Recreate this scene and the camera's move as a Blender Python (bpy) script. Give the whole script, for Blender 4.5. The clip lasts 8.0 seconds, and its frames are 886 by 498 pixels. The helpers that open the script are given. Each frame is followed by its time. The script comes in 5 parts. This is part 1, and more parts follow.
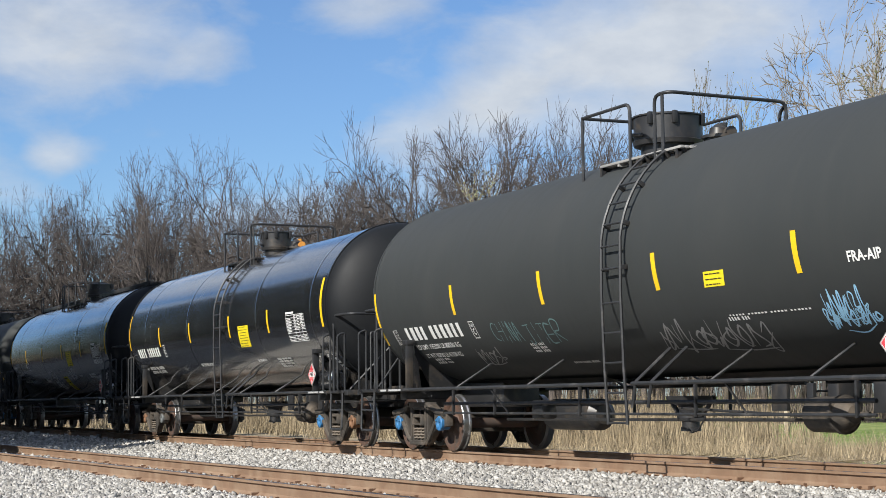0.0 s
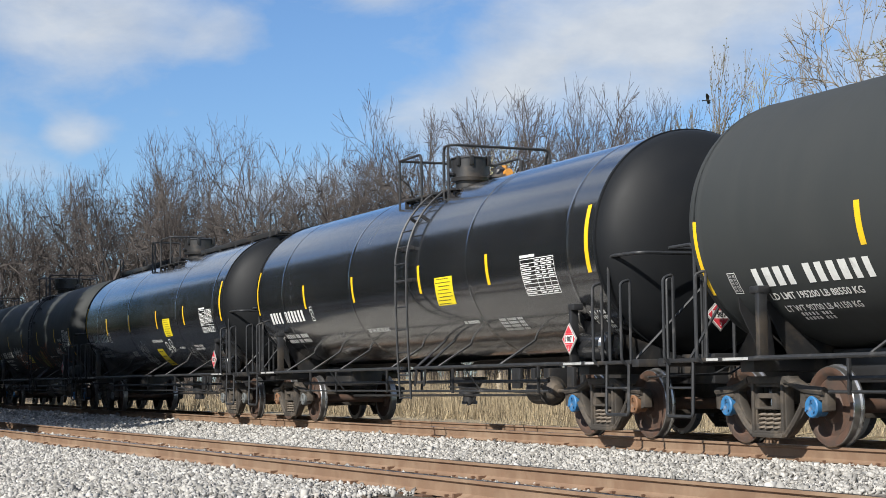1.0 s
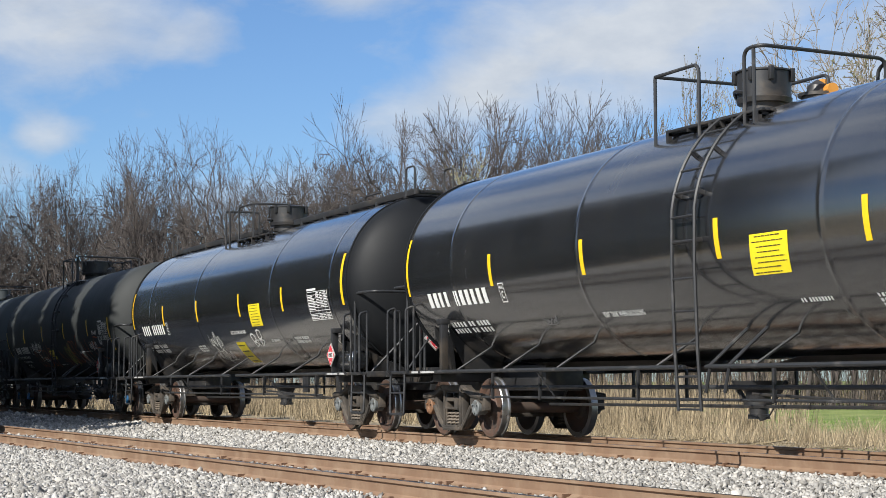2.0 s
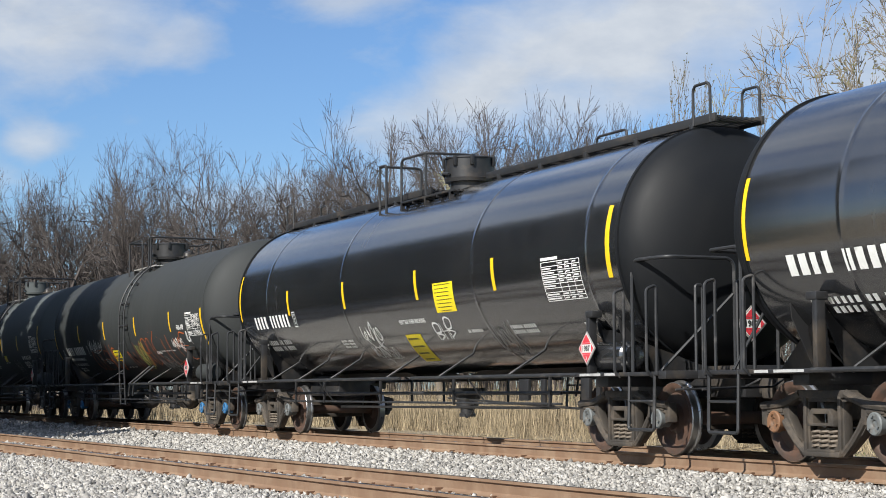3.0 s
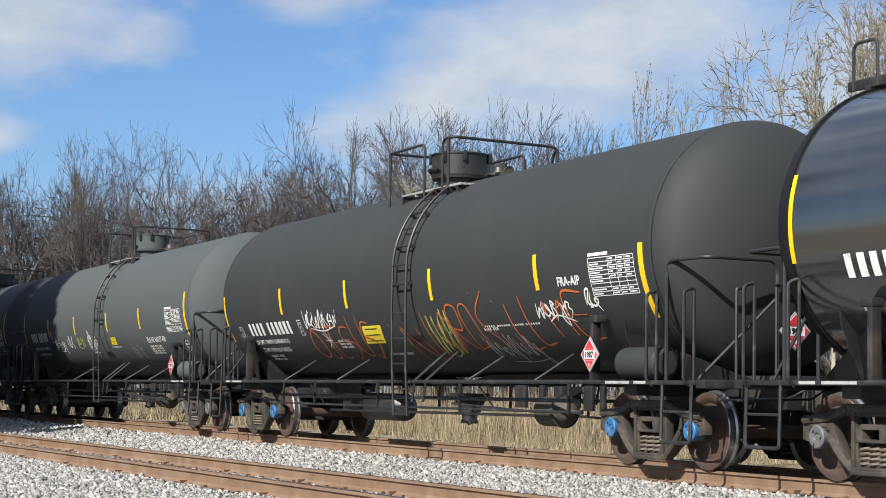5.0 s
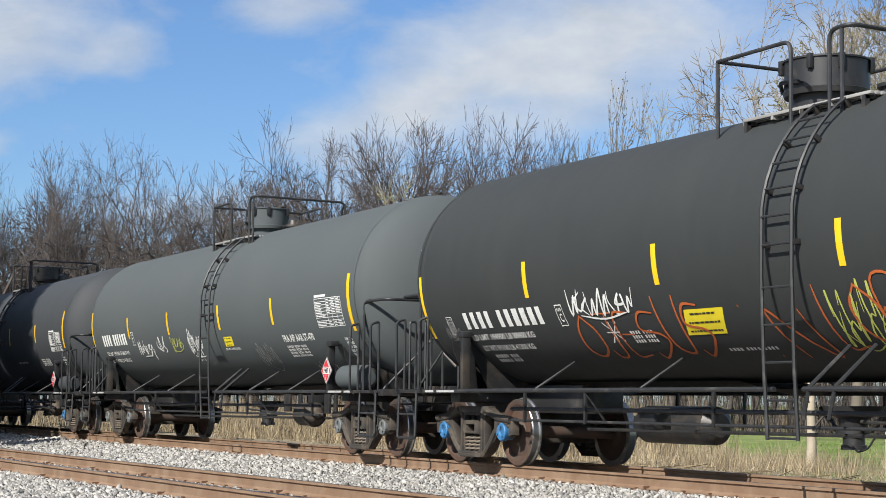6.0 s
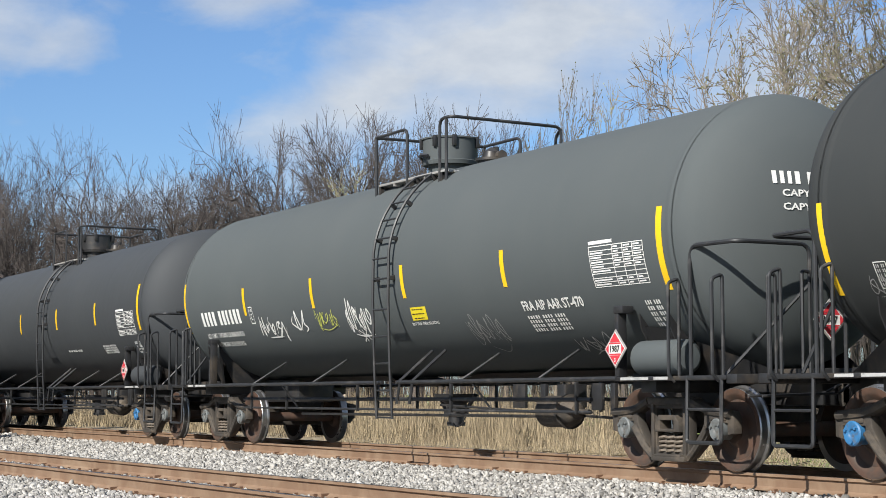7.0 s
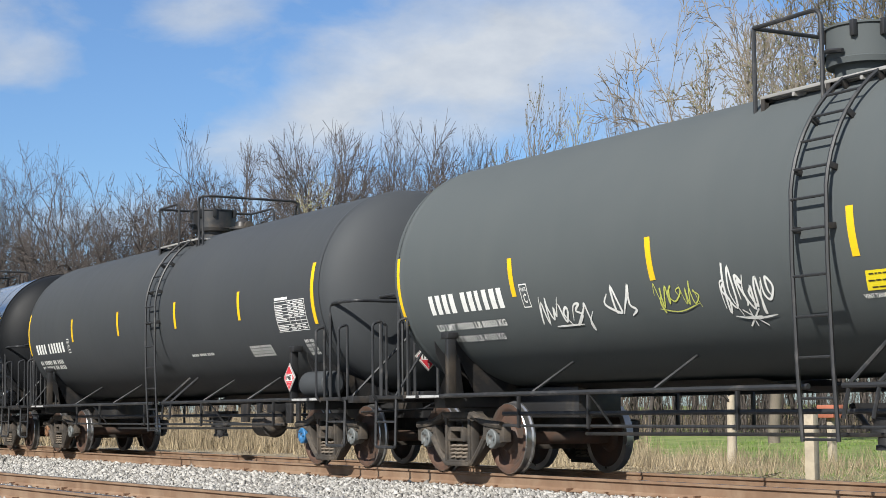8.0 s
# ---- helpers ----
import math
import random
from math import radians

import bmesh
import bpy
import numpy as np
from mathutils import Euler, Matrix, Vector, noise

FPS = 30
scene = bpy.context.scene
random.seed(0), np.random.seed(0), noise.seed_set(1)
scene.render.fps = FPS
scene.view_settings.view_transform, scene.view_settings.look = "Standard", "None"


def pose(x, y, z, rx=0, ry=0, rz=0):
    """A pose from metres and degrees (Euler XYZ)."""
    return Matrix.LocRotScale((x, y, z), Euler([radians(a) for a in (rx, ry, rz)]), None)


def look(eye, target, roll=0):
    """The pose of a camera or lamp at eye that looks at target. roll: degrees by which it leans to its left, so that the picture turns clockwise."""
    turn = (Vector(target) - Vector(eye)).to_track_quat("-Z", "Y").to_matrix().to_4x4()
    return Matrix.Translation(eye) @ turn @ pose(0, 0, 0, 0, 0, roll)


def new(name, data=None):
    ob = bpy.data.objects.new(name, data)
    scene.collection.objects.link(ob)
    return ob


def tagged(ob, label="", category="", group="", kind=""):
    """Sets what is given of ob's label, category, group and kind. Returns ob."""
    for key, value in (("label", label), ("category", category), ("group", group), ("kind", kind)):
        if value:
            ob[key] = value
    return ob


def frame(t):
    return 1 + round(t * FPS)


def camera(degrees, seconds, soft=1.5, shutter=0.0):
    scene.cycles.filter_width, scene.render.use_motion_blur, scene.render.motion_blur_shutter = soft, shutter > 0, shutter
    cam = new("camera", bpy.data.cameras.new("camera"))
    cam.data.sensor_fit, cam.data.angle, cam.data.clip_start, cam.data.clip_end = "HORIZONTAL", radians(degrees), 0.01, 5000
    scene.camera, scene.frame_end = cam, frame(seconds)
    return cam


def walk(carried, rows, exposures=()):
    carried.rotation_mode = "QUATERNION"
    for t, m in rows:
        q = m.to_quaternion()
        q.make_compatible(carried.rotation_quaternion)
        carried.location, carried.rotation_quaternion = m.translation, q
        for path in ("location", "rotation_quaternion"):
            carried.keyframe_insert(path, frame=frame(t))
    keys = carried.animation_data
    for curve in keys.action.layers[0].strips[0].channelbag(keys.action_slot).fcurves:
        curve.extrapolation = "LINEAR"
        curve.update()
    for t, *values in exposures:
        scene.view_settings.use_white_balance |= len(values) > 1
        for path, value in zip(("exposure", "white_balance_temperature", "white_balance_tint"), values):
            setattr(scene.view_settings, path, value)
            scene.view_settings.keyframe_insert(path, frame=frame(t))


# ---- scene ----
# The camera stands beside the line and is held by hand: it only turns.
FOV, EYE = 28.5, 0.816
TRACK_Y = 12.625          # centreline of the train's track
NEAR_Y, NEAR_SLOPE, NEAR_Z = 7.74, 0.031, -0.10   # the near track: centreline abeam, its slant and drop
cam = camera(FOV, 8.0, soft=0.8)
# seconds, yaw, pitch, roll
PATH = [
    (0.0, 66.40, 5.00, 0.59),
    (0.5, 67.60, 4.94, 0.40),
    (1.0, 67.00, 4.29, 0.73),
    (1.5, 66.15, 4.13, 0.28),
    (1.7, 66.07, 4.38, 0.14),
    (2.8, 65.71, 4.54, 0.15),
    (3.0, 65.62, 4.65, 0.22),
    (3.5, 65.51, 4.29, 0.01),
    (4.0, 65.28, 4.46, -0.18),
    (4.2, 65.07, 4.43, -0.13),
    (5.3, 64.03, 5.14, -1.36),
    (5.5, 64.15, 5.53, -1.08),
    (6.0, 63.45, 5.12, -0.67),
    (6.5, 62.51, 5.22, -0.09),
    (7.0, 61.92, 4.84, 0.02),
    (7.5, 61.37, 5.07, 0.24),
    (8.0, 60.92, 5.32, 0.55),
]
walk(cam, [(t, pose(0, 0, EYE, 90 + pitch, roll, yaw)) for t, yaw, pitch, roll in PATH])

# ---- light: spring sun behind and right of the camera, broken fair-weather cloud ----
SUN_EL, SUN_AZ = 36.5, 152.0      # azimuth from +y towards +x
to_sun = Vector((math.sin(radians(SUN_AZ)) * math.cos(radians(SUN_EL)),
                 math.cos(radians(SUN_AZ)) * math.cos(radians(SUN_EL)), math.sin(radians(SUN_EL))))
sun = new("sun", bpy.data.lights.new("sun", "SUN"))
sun.data.energy, sun.data.angle, sun.data.color = 5.0, radians(0.53), (1.0, 0.965, 0.90)
sun.matrix_world = look(to_sun * 50, (0, 0, 0))

world = bpy.data.worlds.new("world")
scene.world = world
world.use_nodes = True


class Nodes:
    """Short-hand for building a node tree."""

    def __init__(self, tree):
        self.tree = tree

    def add(self, kind, **values):
        node = self.tree.nodes.new(kind)
        for key, value in values.items():
            if key.startswith("_"):
                node.inputs[int(key[1:])].default_value = value
            else:
                setattr(node, key, value)
        return node

    def link(self, a, b):
        self.tree.links.new(a, b)

    def math(self, op, a, b=0.0, clamp=False):
        node = self.tree.nodes.new("ShaderNodeMath")
        node.operation, node.use_clamp = op, clamp
        for k, v in enumerate((a, b)):
            if isinstance(v, (int, float)):
                node.inputs[k].default_value = v
            else:
                self.link(v, node.inputs[k])
        return node.outputs[0]

    def ramp(self, value, *stops):
        node = self.tree.nodes.new("ShaderNodeValToRGB")
        els = node.color_ramp.elements
        while len(els) < len(stops):
            els.new(0.5)
        for e, (p, c) in zip(els, stops):
            e.position = p
            e.color = (c, c, c, 1) if isinstance(c, (int, float)) else (*c, 1)
        self.link(value, node.inputs[0])
        return node.outputs[0]

    def mix(self, f, a, b, mode="MIX"):
        node = self.tree.nodes.new("ShaderNodeMix")
        node.data_type, node.blend_type = "RGBA", mode
        for sock, v in ((node.inputs[0], f), (node.inputs[6], a), (node.inputs[7], b)):
            if isinstance(v, (int, float)):
                sock.default_value = v
            elif isinstance(v, tuple):
                sock.default_value = (*v, 1)
            else:
                self.link(v, sock)
        return node.outputs[2]

    def noise(self, vec, scale, detail=4, rough=0.55, dist=0.0):
        node = self.add("ShaderNodeTexNoise")
        node.inputs["Scale"].default_value, node.inputs["Detail"].default_value = scale, detail
        node.inputs["Roughness"].default_value, node.inputs["Distortion"].default_value = rough, dist
        if vec is not None:
            self.link(vec, node.inputs["Vector"])
        return node.outputs[0]


def build_sky():
    n = Nodes(world.node_tree)
    back = world.node_tree.nodes["Background"]
    sky = n.add("ShaderNodeTexSky", sky_type="NISHITA", sun_disc=False, sun_elevation=radians(SUN_EL),
                sun_rotation=radians(SUN_AZ), air_density=1.0, dust_density=0.6, ozone_density=2.5)
    coord = n.add("ShaderNodeTexCoord").outputs["Generated"]
    sep = n.add("ShaderNodeSeparateXYZ")
    n.link(coord, sep.inputs[0])
    az = n.math("MULTIPLY", n.math("ARCTAN2", sep.outputs[0], sep.outputs[1]), 57.2958)
    el = n.math("MULTIPLY", n.math("ARCSINE", sep.outputs[2]), 57.2958)
    comb = n.add("ShaderNodeCombineXYZ")
    n.link(n.math("MULTIPLY", az, 0.1), comb.inputs[0])
    n.link(n.math("MULTIPLY", el, 0.2), comb.inputs[1])
    big = n.noise(comb.outputs[0], 0.9, 2, 0.5)
    fine = n.noise(comb.outputs[0], 2.6, 9, 0.58, 0.25)
    # banks of cumulus: azimuth, elevation, half width, half height, slant
    total = None
    for a, e, w, h, k, amp in ((-79.0, 11.9, 4.6, 1.9, 0.0, 0.92), (-74.5, 11.4, 1.8, 1.1, 0.3, 0.62), (-69.0, 12.9, 2.2, 0.8, 0.1, 0.8),
                               (-78.9, 8.0, 1.1, 0.6, 0.0, 0.7), (-83.0, 7.5, 3.0, 1.6, 0.0, 0.6),
                               (-64.5, 9.8, 3.6, 1.6, 0.38, 1.0), (-59.5, 11.5, 5.5, 2.3, 0.12, 1.15), (-51.0, 10.2, 4.0, 2.2, 0.0, 0.8),
                               # next two banks lie out of view, added to brighten the glossy tanks' reflections
                               (-88.0, 17.5, 8.0, 3.5, 0.0, 0.95), (-112.0, 22.0, 14.0, 5.0, 0.0, 0.9), (-69.5, 6.6, 7.0, 0.9, 0.15, 0.5), (-46.0, 8.0, 8.0, 2.5, 0.0, 0.8)):
        da = n.math("SUBTRACT", az, a)
        de = n.math("SUBTRACT", n.math("SUBTRACT", el, e), n.math("MULTIPLY", da, k))
        q = n.math("ADD", n.math("POWER", n.math("ABSOLUTE", n.math("DIVIDE", da, w)), 2), n.math("POWER", n.math("ABSOLUTE", n.math("DIVIDE", de, h)), 2))
        blob = n.math("MULTIPLY", n.math("POWER", 2.718, n.math("MULTIPLY", q, -0.8)), amp)
        total = blob if total is None else n.math("MAXIMUM", total, blob)
    # the rest of the sky: the same kind of cloud, by chance
    away = n.math("MULTIPLY", n.math("SUBTRACT", n.math("ABSOLUTE", n.math("ADD", az, 65.0)), 24.0), 0.06, clamp=True)
    high = n.math("MULTIPLY", n.math("SUBTRACT", el, 15.0), 0.1, clamp=True)
    rest = n.math("MULTIPLY", n.math("MAXIMUM", away, high), n.math("MULTIPLY", n.math("SUBTRACT", big, 0.30), 2.2))
    total = n.math("MAXIMUM", total, rest)
    field = n.math("ADD", total, n.math("MULTIPLY", n.math("SUBTRACT", fine, 0.5), 1.15))
    cover = n.ramp(field, (0.18, 0.0), (0.55, 0.55), (1.0, 0.93))
    shade = n.ramp(n.math("ADD", n.noise(comb.outputs[0], 3.2, 6, 0.6), n.math("MULTIPLY", field, 0.25)), (0.42, (4.7, 5.25, 6.1)), (0.85, (6.4, 6.8, 7.3)))
    n.link(n.mix(cover, n.mix(1.0, sky.outputs[0], (0.78, 0.98, 1.24), "MULTIPLY"), shade), back.inputs[0])
    back.inputs[1].default_value = 0.073


build_sky()
scene.view_settings.exposure = 0.53

# ---- materials ----
def material(name, base, rough=0.6, metal=0.0, grain=0.15, scale=6.0, fine=60.0, bump=0.15, depth=0.004, second=None, cover=(0.5, 0.7), stain_scale=1.2, coat=0.0, spread=0.0, rough_var=0.1):
    """A painted, rusted or rough surface: base colour with fine grain, larger patches of a second colour, relief and uneven gloss.
    spread: how far pieces differ from one another."""
    m = bpy.data.materials.new(name)
    m.use_nodes = True
    n = Nodes(m.node_tree)
    b = m.node_tree.nodes["Principled BSDF"]
    vec = n.add("ShaderNodeTexCoord").outputs["Object"]
    g1 = n.noise(vec, scale, 4)
    g2 = n.noise(vec, fine, 3)
    dark, light = tuple(c * (1 - grain) for c in base), tuple(min(1, c * (1 + grain)) for c in base)
    col = n.mix(g1, dark, light)
    col = n.mix(n.math("MULTIPLY", g2, 0.5), col, n.mix(1.0, col, (1 - grain, 1 - grain, 1 - grain), "MULTIPLY"))
    if second:
        col = n.mix(n.ramp(n.noise(vec, stain_scale, 6, 0.62, 0.4), (cover[0], 0.0), (cover[1], 1.0)), col, second)
    if spread:
        info = n.add("ShaderNodeObjectInfo").outputs["Random"]
        isl = n.add("ShaderNodeNewGeometry").outputs["Random Per Island"]
        rnd = n.math("FRACT", n.math("ADD", info, isl))
        hsv = n.add("ShaderNodeHueSaturation")
        n.link(n.math("ADD", n.math("MULTIPLY", rnd, 2 * spread), 1 - spread), hsv.inputs["Value"])
        n.link(col, hsv.inputs["Color"])
        col = hsv.outputs[0]
    n.link(col, b.inputs["Base Color"])
    n.link(n.math("ADD", n.math("MULTIPLY", n.math("SUBTRACT", g1, 0.5), rough_var * 2), rough, clamp=True), b.inputs["Roughness"])
    b.inputs["Metallic"].default_value = metal
    b.inputs["Coat Weight"].default_value = coat
    b.inputs["Coat Roughness"].default_value = 0.05
    if bump:
        bn = n.add("ShaderNodeBump")
        bn.inputs["Strength"].default_value, bn.inputs["Distance"].default_value = bump, depth
        n.link(n.math("ADD", g1, n.math("MULTIPLY", g2, 0.6)), bn.inputs["Height"])
        n.link(bn.outputs[0], b.inputs["Normal"])
    return m


def tank_paint(name, base, rough, dust, dusty=0.35, coat=0.0, wave=0.02, gloss=0.5):
    """Tank paint: long soft streaks of dust that run down the shell, specks, and the slight waves of rolled plate."""
    m = bpy.data.materials.new(name)
    m.use_nodes = True
    n = Nodes(m.node_tree)
    b = m.node_tree.nodes["Principled BSDF"]
    vec = n.add("ShaderNodeTexCoord").outputs["Object"]
    stretch = n.add("ShaderNodeMapping")
    stretch.inputs["Scale"].default_value = (4.0, 0.6, 0.6)
    n.link(vec, stretch.inputs[0])
    streak = n.noise(stretch.outputs[0], 1.6, 6, 0.6, 0.2)
    patch = n.noise(vec, 0.55, 4, 0.6)
    speck = n.noise(vec, 45, 2)
    film = n.math("MULTIPLY", n.math("ADD", n.ramp(streak, (0.45, 0.0), (0.75, 0.6)), n.ramp(patch, (0.42, 0.0), (0.7, 0.8))), dusty, clamp=True)
    col = n.mix(film, base, dust)
    col = n.mix(n.ramp(speck, (0.73, 0.0), (0.78, 0.25)), col, dust)
    n.link(col, b.inputs["Base Color"])
    n.link(n.math("ADD", n.math("MULTIPLY", film, 0.35), rough, clamp=True), b.inputs["Roughness"])
    b.inputs["Coat Weight"].default_value, b.inputs["Coat Roughness"].default_value, b.inputs["Coat IOR"].default_value = coat, 0.12, 1.95
    b.inputs["Specular IOR Level"].default_value = gloss
    bn = n.add("ShaderNodeBump")
    bn.inputs["Strength"].default_value, bn.inputs["Distance"].default_value = 0.6, wave
    n.link(n.math("ADD", n.noise(vec, 0.8, 2), n.math("MULTIPLY", speck, 0.02)), bn.inputs["Height"])
    n.link(bn.outputs[0], b.inputs["Normal"])
    return m


GLOSS = tank_paint("glossy black tank paint", (0.013, 0.014, 0.016), 0.2, (0.06, 0.057, 0.054), 0.22, 1.0, 0.006, 0.85)
MATTE = tank_paint("flat charcoal tank paint", (0.031, 0.034, 0.034), 0.62, (0.045, 0.046, 0.044), 0.3, 0.0, 0.006, 0.3)
SLATE = tank_paint("faded slate grey tank paint", (0.074, 0.084, 0.086), 0.75, (0.10, 0.108, 0.107), 0.3, 0.0, 0.006, 0.2)
DULL = tank_paint("weathered black tank paint", (0.046, 0.050, 0.054), 0.62, (0.065, 0.069, 0.07), 0.25, 0.0, 0.008, 0.25)
# tank black made darker and duller: the heads' shade is put into the colour
SHADED_HEAD = tank_paint("dull tank black darkened for shaded heads", (0.008, 0.009, 0.0105), 0.5, (0.018, 0.018, 0.018), 0.3, 0.0, 0.008, 0.2)
FRAME = material("black frame paint", (0.022, 0.022, 0.023), 0.45, 0.0, 0.3, 5, 70, 0.2, 0.003, (0.075, 0.06, 0.045), (0.52, 0.75), 2.0)
PIPE = material("worn black pipe paint", (0.022, 0.023, 0.025), 0.52, 0.0, 0.25, 8, 60, 0.1, 0.002, (0.09, 0.085, 0.08), (0.55, 0.75), 3.0)
TRUCK = material("grimy cast steel", (0.046, 0.039, 0.032), 0.75, 0.0, 0.35, 7, 45, 0.5, 0.006, (0.095, 0.074, 0.054), (0.48, 0.7), 4.0)
SPRING = material("dusty spring steel", (0.15, 0.12, 0.09), 0.7, 0.0, 0.3, 12, 60, 0.3, 0.003, (0.08, 0.06, 0.045), (0.5, 0.7), 6.0)
WHEEL = material("rusty wheel plate", (0.085, 0.045, 0.029), 0.7, 0.0, 0.35, 5, 40, 0.35, 0.005, (0.05, 0.036, 0.028), (0.45, 0.62), 3.0)
TREAD = material("worn wheel tread steel", (0.42, 0.41, 0.40), 0.30, 0.9, 0.2, 8, 60, 0.1, 0.002)
CAP_BLUE = material("blue bearing cap paint", (0.03, 0.15, 0.33), 0.55, 0.0, 0.3, 12, 80, 0.2, 0.002, (0.09, 0.075, 0.055), (0.52, 0.7), 8.0)
CAP_RUST = material("rust brown bearing cap", (0.20, 0.10, 0.05), 0.7, 0.0, 0.3, 12, 80, 0.2, 0.002, (0.08, 0.06, 0.045), (0.5, 0.7), 8.0)
CAP_GREY = material("grey bearing cap", (0.13, 0.14, 0.14), 0.6, 0.0, 0.3, 12, 80, 0.2, 0.002, (0.08, 0.065, 0.05), (0.5, 0.7), 8.0)
YELLOW = material("yellow reflective film", (0.80, 0.50, 0.012), 0.45, 0.0, 0.1, 9, 90, 0.05, 0.001, (0.50, 0.33, 0.05), (0.6, 0.85), 5.0)
STICKER = material("yellow notice film", (0.82, 0.66, 0.02), 0.45, 0.0, 0.08, 9, 90, 0.05, 0.001)
WHITE = material("white stencil paint", (0.72, 0.72, 0.69), 0.6, 0.0, 0.12, 15, 120, 0.05, 0.001, (0.42, 0.41, 0.39), (0.58, 0.8), 6.0)
FADED = material("faded stencil paint", (0.40, 0.40, 0.385), 0.65, 0.0, 0.2, 15, 120, 0.05, 0.001, (0.16, 0.16, 0.155), (0.5, 0.75), 9.0)
BLACK = material("black print", (0.015, 0.015, 0.015), 0.55)
RED = material("red placard print", (0.55, 0.035, 0.05), 0.5, 0.0, 0.1, 9, 80, 0.05, 0.001)
ORANGE_PAINT = material("orange spray paint", (0.50, 0.115, 0.025), 0.6, 0.0, 0.3, 20, 90, 0.05, 0.001)
BLUE_PAINT = material("pale blue spray paint", (0.30, 0.55, 0.75), 0.6, 0.0, 0.3, 20, 90, 0.05, 0.001)
TEAL_PAINT = material("thin teal spray paint", (0.11, 0.20, 0.20), 0.6, 0.0, 0.3, 20, 90, 0.05, 0.001)
LIME_PAINT = material("yellow green spray paint", (0.52, 0.55, 0.12), 0.6, 0.0, 0.3, 20, 90, 0.05, 0.001)
GREY_PAINT = material("grey spray paint", (0.24, 0.24, 0.235), 0.6, 0.0, 0.3, 20, 90, 0.05, 0.001)
VALVE = material("orange valve paint", (0.55, 0.24, 0.04), 0.5, 0.0, 0.2, 10, 60, 0.2, 0.002)
GALV = material("weathered galvanised grating", (0.36, 0.35, 0.33), 0.55, 0.3, 0.2, 10, 60, 0.2, 0.002)
RAIL = material("rusted rail steel", (0.20, 0.122, 0.074), 0.75, 0.0, 0.22, 3, 50, 0.3, 0.003, (0.27, 0.19, 0.125), (0.45, 0.7), 1.5)
RAIL_TOP = material("worn rail head", (0.19, 0.165, 0.15), 0.34, 0.85, 0.2, 3, 60, 0.05, 0.001, (0.20, 0.14, 0.10), (0.5, 0.75), 2.0)
CLIP = material("rusty clip steel", (0.13, 0.07, 0.04), 0.8, 0.0, 0.3, 12, 60, 0.2, 0.002)
TIE = material("creosoted tie timber", (0.07, 0.052, 0.038), 0.9, 0.0, 0.35, 4, 40, 0.5, 0.008, (0.17, 0.14, 0.11), (0.45, 0.7), 3.0, spread=0.3)
STONE = material("pale crushed limestone", (0.33, 0.315, 0.29), 0.9, 0.0, 0.12, 8, 70, 0.3, 0.004, (0.28, 0.255, 0.22), (0.5, 0.72), 7.0, spread=0.5)
BALLAST = material("dusty ballast bed", (0.30, 0.28, 0.25), 0.95, 0.0, 0.4, 14, 45, 1.0, 0.05, (0.16, 0.14, 0.12), (0.42, 0.62), 9.0)
STRAW = material("dry grass", (0.33, 0.265, 0.165), 0.8, 0.0, 0.35, 6, 40, 0.0, second=(0.20, 0.155, 0.095), cover=(0.42, 0.62), stain_scale=0.7, spread=0.5)
GREENBLADE = material("fresh grass", (0.13, 0.21, 0.035), 0.7, 0.0, 0.25, 6, 40, 0.0, spread=0.35)
BARK = material("grey brown bark", (0.062, 0.052, 0.048), 0.9, 0.0, 0.3, 3, 30, 0.5, 0.02, (0.10, 0.086, 0.076), (0.45, 0.7), 1.5, spread=0.35)
PALEBARK = material("pale bark", (0.16, 0.135, 0.105), 0.9, 0.0, 0.25, 3, 30, 0.5, 0.02, (0.21, 0.18, 0.14), (0.45, 0.7), 1.5, spread=0.2)
BUD = material("pale green buds", (0.22, 0.22, 0.11), 0.8, 0.0, 0.25, 3, 30, 0.0, spread=0.3)
TWIG = material("brown brush twigs", (0.075, 0.061, 0.053), 0.9, 0.0, 0.3, 0.4, 10, 0.0, second=(0.11, 0.09, 0.075), cover=(0.45, 0.65), stain_scale=0.12, spread=0.35)
NEEDLE = material("dark evergreen needles", (0.035, 0.055, 0.025), 0.8, 0.0, 0.3, 3, 30, 0.0, spread=0.4)
POST = material("weathered post timber", (0.42, 0.36, 0.27), 0.85, 0.0, 0.25, 6, 50, 0.4, 0.004, (0.27, 0.23, 0.18), (0.45, 0.7), 4.0)
RUSTRED = material("faded red metal", (0.36, 0.12, 0.07), 0.7, 0.0, 0.2, 6, 50, 0.2, 0.003)
FEATHER = material("black feathers", (0.02, 0.02, 0.022), 0.7)


